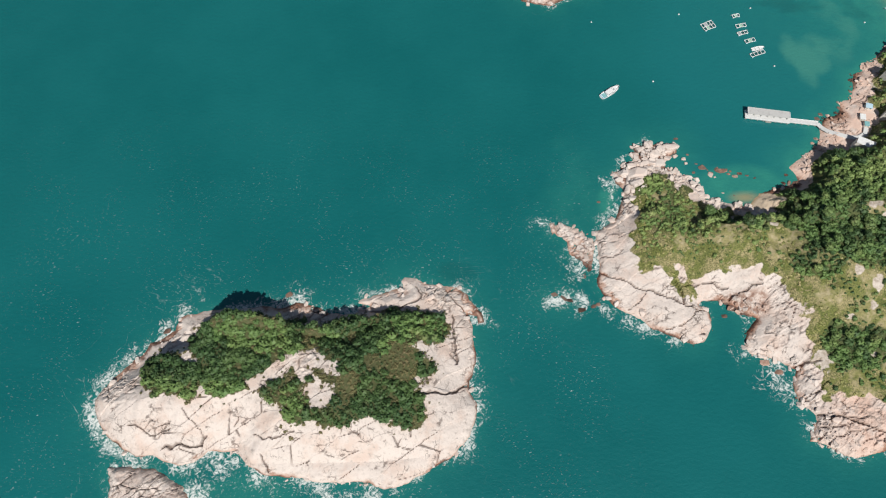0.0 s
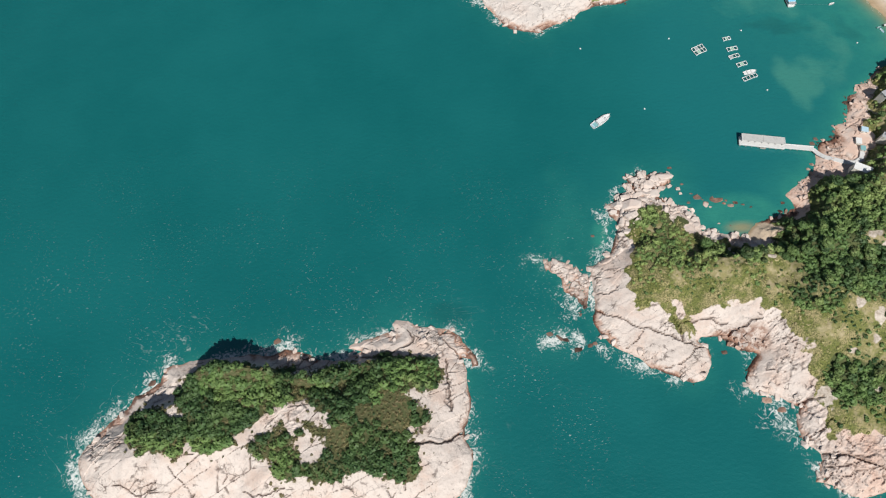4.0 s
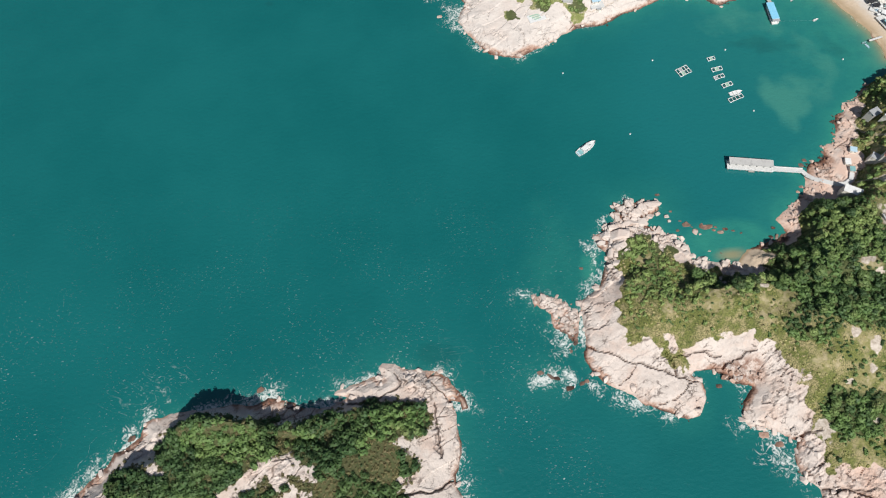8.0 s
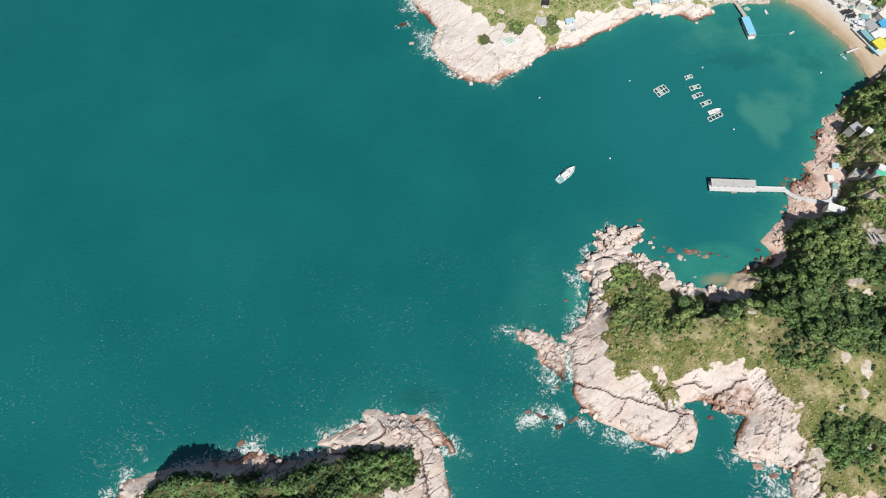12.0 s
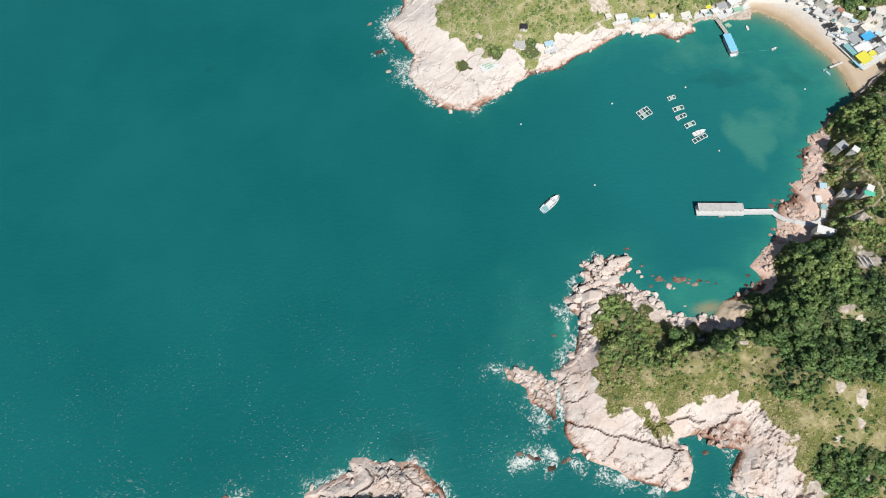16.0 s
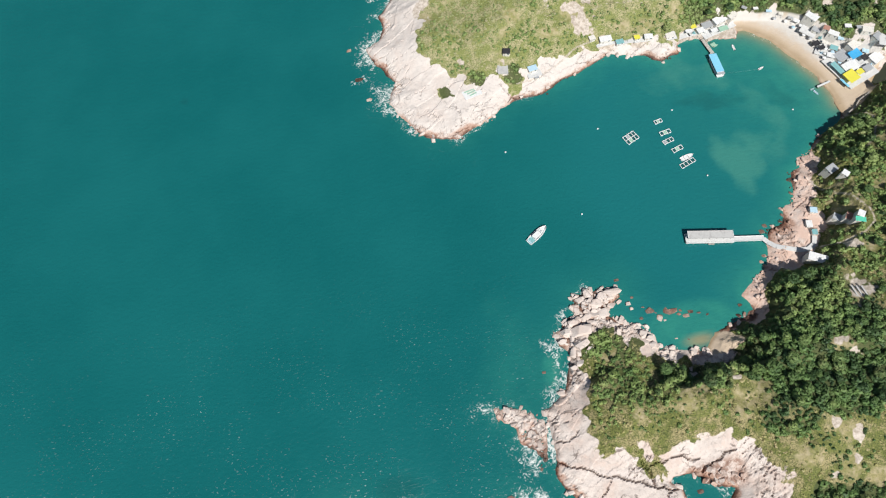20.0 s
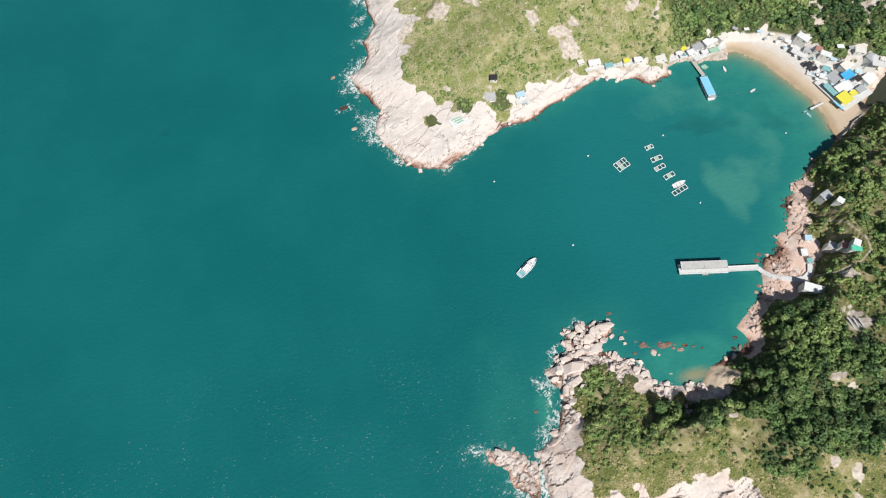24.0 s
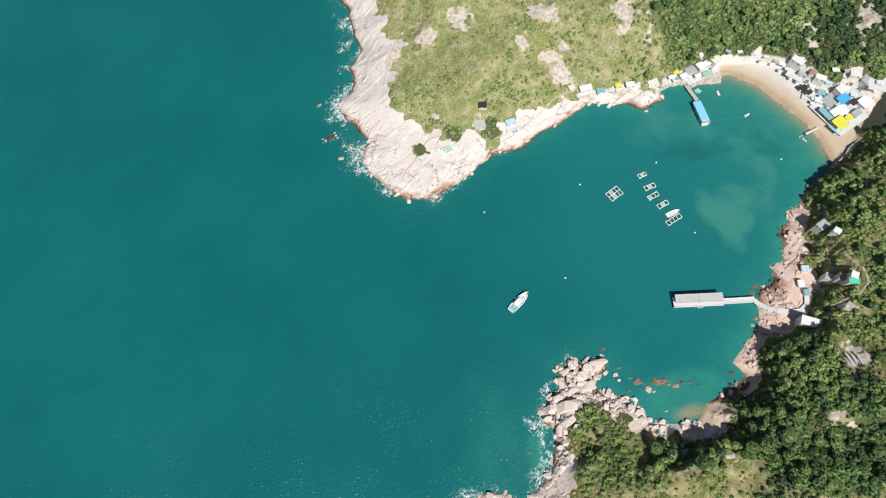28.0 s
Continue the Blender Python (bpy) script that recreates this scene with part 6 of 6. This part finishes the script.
# ---------------------------------------------------------------- boats, rafts, buoys
def hull_mesh(length, width, depth, stern=0.8):
    """A pointed hull, bow to +x, with an inner well left open by a sunken deck."""
    bm = bmesh.new()
    stations = [(-0.5, stern, 0.0), (-0.25, 0.98, 0.0), (0.05, 1.0, 0.02), (0.28, 0.78, 0.1), (0.42, 0.4, 0.25), (0.5, 0.05, 0.4)]
    rows = []
    for s, k, lift in stations:
        rows.append([bm.verts.new((s * length, a * width / 2 * k, z)) for a, z in ((-0.55, -depth * 0.45 + lift * depth * 0.4), (-1, depth * (0.55 + lift)), (-0.82, depth * (0.55 + lift)),
                     (-0.75, depth * 0.3), (0.75, depth * 0.3), (0.82, depth * (0.55 + lift)), (1, depth * (0.55 + lift)), (0.55, -depth * 0.45 + lift * depth * 0.4))])
    for a, b in zip(rows, rows[1:]):
        for k in range(8):
            bm.faces.new((a[k], b[k], b[(k + 1) % 8], a[(k + 1) % 8]))
    bm.faces.new(rows[0])
    bm.faces.new(list(reversed(rows[-1])))
    bmesh.ops.recalc_face_normals(bm, faces=bm.faces)
    return bm


def cabin_boat(x, y, turn, length, width, label):
    ob = thing("motor_boat", pose(x, y, 0, 0, 0, turn), label, "boat")
    part("hull", hull_mesh(length, width, 2.0), WHITE, ob, "white moulded hull")
    part("foredeck", boxed((length * 0.34, width * 0.6, 0.18), (length * 0.2, 0, 1.2), 0, 0.08), WHITE, ob)
    cabin = part("cabin", boxed((length * 0.34, width * 0.62, 1.7), (-length * 0.07, 0, 1.6), 0, 0.2), WHITE, ob, "white cabin")
    part("windscreen", boxed((0.12, width * 0.52, 0.7), (length * 0.108, 0, 1.95), 0, 0.02, (0, -18)), GLASS, cabin, "tinted windscreen")
    for s in (-1, 1):
        part("side_window", boxed((length * 0.24, 0.06, 0.55), (-length * 0.07, s * width * 0.312, 1.9), 0, 0.02), GLASS, cabin)
    part("roof", boxed((length * 0.3, width * 0.56, 0.12), (-length * 0.08, 0, 2.53), 0, 0.05), WHITE, cabin)
    part("hatch", boxed((1.1, 1.1, 0.1), (length * 0.2, 0, 1.34), 0, 0.03), SHEET, ob)
    part("cockpit_floor", boxed((length * 0.24, width * 0.66, 0.1), (-length * 0.36, 0, 0.72), 0, 0.02), TEAL, ob, "blue-green cockpit floor")
    part("seat", boxed((0.7, width * 0.6, 0.5), (-length * 0.45, 0, 1.0), 0, 0.05), PALE_BLUE, ob)
    for s in (-1, 1):
        part("rail", rod(0.05, (length * 0.05, s * width * 0.42, 1.75), (length * 0.42, s * width * 0.2, 2.1), 6), SHEET, ob)


cabin_boat(103.4, 231.3, 34, 14.2, 4.9, "white motor cruiser at anchor in the bay")


def ferry():
    ob = thing("ferry", pose(240.3, 321.8, 0, 0, 0, 91), "small ferry with a sky blue roof moored at the jetty", "ferry")
    part("hull", hull_mesh(17.5, 5.4, 2.2, 0.9), WHITE, ob, "white hull")
    part("cabin", boxed((12.6, 4.4, 2.0), (-1.2, 0, 1.9), 0, 0.12), WHITE, ob)
    roof_part(ob, 13.8, 5.0, 3.1, 0, BLUE, "sky blue ribbed roof", 0.12, 1.7)
    part("stern_roof", boxed((1.8, 4.7, 0.12), (-8.0, 0, 2.9), 0, 0.03), SHEET, ob, "pale grey stern canopy")
    part("bow_deck", boxed((2.6, 2.6, 0.14), (6.6, 0, 1.4), 0, 0.05), CONCRETE_DARK, ob, "dark bow deck")
    for k in range(6):
        for s in (-1, 1):
            part("window", boxed((1.3, 0.06, 0.8), (-6.2 + 2.0 * k, s * 2.22, 2.2), 0, 0.02), GLASS, ob)
    for k in range(3):
        for s in (-1, 1):
            part("tyre_fender", rod(0.4, (-5 + 4 * k, s * 2.72, 0.9), (-5 + 4 * k, s * 2.95, 0.9), 10), BLACK, ob)


ferry()


def dinghy(x, y, turn, length, cloth, label):
    ob = thing("dinghy", pose(x, y, 0, 0, 0, turn), label, "dinghy", "small open boats")
    part("hull", hull_mesh(length, length * 0.36, 0.7, 0.85), cloth, ob)
    for k in (-0.22, 0.08):
        part("thwart", boxed((0.28, length * 0.29, 0.06), (k * length, 0, 0.36), 0, 0.01), PLANK, ob)
    part("outboard", boxed((0.35, 0.3, 0.7), (-length * 0.53, 0, 0.45), 0, 0.05), BLACK, ob)


dinghy(256.8, 333.0, 92, 4.2, WHITE, "white open dinghy near the quay")
dinghy(267.6, 314.1, 20, 4.0, WHITE, "white open dinghy on a long mooring line")
dinghy(293.4, 290.2, -66, 3.8, PALE_BLUE, "pale blue dinghy beside the beach jetty")
dinghy(292.4, 293.0, 16, 3.4, TEAL, "teal dinghy beside the beach jetty")
dinghy(201.6, 262.6, 14, 8.6, WHITE, "white workboat tied to a fish raft")
dinghy(246.2, 336.4, 20, 3.6, GREEN_NET, "pale green dinghy beside the jetty")

rope = thing("mooring_line", pose(0, 0, 0), "thin pale mooring line between ferry and dinghy", "rope")
part("line", rod(0.025, (242.5, 314.5, 0.9), (265.6, 313.6, 0.35), 5), TEAL, rope)


def plank_jetty(x, y, turn, length, width, deck, label):
    ob = thing("jetty", pose(x, y, 0, 0, 0, turn), label, "jetty")
    n = int(length / 0.5)
    for k in range(n):
        part("plank", boxed((0.44, width, 0.12), (-length / 2 + (k + 0.5) * length / n, 0, 1.45), 0, 0.02), deck, ob)
    for s in (-1, 1):
        part("beam", boxed((length, 0.22, 0.28), (0, s * width * 0.38, 1.24), 0, 0.02), CONCRETE_DARK, ob)
        for k in range(4):
            part("pile", rod(0.16, (-length * 0.45 + k * length * 0.3, s * width * 0.38, -2.5), (-length * 0.45 + k * length * 0.3, s * width * 0.38, 1.2), 8), BARK, ob)
    return ob


plank_jetty(240.4, 336.2, -78, 12.5, 2.4, PLANK, "grey plank jetty running out from the quay")
plank_jetty(299.6, 294.6, 15, 9.6, 1.3, WHITE, "narrow white plank jetty at the beach")
platform = thing("float", pose(245.0, 337.6, 0, 0, 0, 18), "small pale green float beside the jetty", "float")
part("deck", boxed((3.4, 2.4, 0.5), (0, 0, 0.3), 0, 0.05), GREEN_NET, platform)
for s in (-1, 1):
    part("drum", rod(0.3, (-1.5, s * 0.9, 0), (1.5, s * 0.9, 0), 10), BLACK, platform)


def raft(x, y, turn, length, width, cells_long, cells_wide, filled, label):
    """A floating frame of plank walks round net pens, on drums."""
    ob = thing("fish_raft", pose(x, y, 0, 0, 0, turn), label, "raft", "fish rafts in the bay")
    for k in range(cells_wide + 1):
        part("walk_plank", boxed((length, 0.36, 0.16), (0, -width / 2 + k * width / cells_wide, 0.42), 0, 0.02), PALE_PLANK, ob)
    for k in range(cells_long + 1):
        part("walk_plank", boxed((0.36, width, 0.16), (-length / 2 + k * length / cells_long, 0, 0.60), 0, 0.02), PALE_PLANK, ob)
    for a in (-1, 1):
        for b in (-1, 1):
            part("drum", rod(0.3, (a * length * 0.42 - 0.5, b * width / 2, 0.08), (a * length * 0.42 + 0.5, b * width / 2, 0.08), 8), PALE_BLUE, ob)
    for i, j in [(i, j) for i in range(cells_long) for j in range(cells_wide) if (i, j) not in filled]:
        part("pen_net", boxed((length / cells_long - 0.3, width / cells_wide - 0.3, 0.06), (-length / 2 + (i + 0.5) * length / cells_long, -width / 2 + (j + 0.5) * width / cells_wide, 0.06), 0, 0.01), NET, ob, "dark green pen net at the water's surface")
    for i, j in filled:
        part("pen_cover", boxed((length / cells_long - 0.5, width / cells_wide - 0.5, 0.08), (-length / 2 + (i + 0.5) * length / cells_long, -width / 2 + (j + 0.5) * width / cells_wide, 0.5), 0, 0.01),
             GREEN_NET if (i + j) % 2 else SHEET, ob, "net cover over a pen")


raft(173.2, 281.6, 24, 8.2, 5.8, 4, 2, ((1, 0), (1, 1)), "square fish raft of grey planks with eight pens")
raft(192.6, 289.4, 13, 4.8, 2.3, 3, 1, ((1, 0),), "small narrow fish raft of grey planks")
raft(194.3, 281.2, 11, 6.7, 2.6, 3, 1, ((1, 0),), "fish raft of grey planks with netted pens")
raft(194.2, 275.2, 17, 6.7, 2.5, 3, 1, ((0, 0),), "short fish raft of grey planks")
raft(197.7, 268.9, 17, 6.7, 2.6, 3, 1, ((1, 0),), "short fish raft of open plank pens")
raft(200.4, 258.6, 20, 9.8, 2.7, 4, 1, (), "long fish raft of grey planks beside a workboat")


def buoy(x, y, label):
    bm = bmesh.new()
    bmesh.ops.create_uvsphere(bm, u_segments=12, v_segments=8, radius=0.55)
    for v in bm.verts:
        v.co.z *= 0.85
    ob = thing("buoy", pose(x, y, 0.2), label, "buoy", "mooring buoys")
    part("float", bm, WHITE, ob)
    part("eye", rod(0.09, (0, 0, 0.4), (0, 0, 0.75), 8), SHEET, ob)


for bx, by in ((155.9, 291.7), (131.3, 238.9), (98.0, 286.9), (203.5, 295.6), (209.0, 248.6), (274.8, 281.5)):
    buoy(bx, by, "small white mooring buoy afloat in the bay")
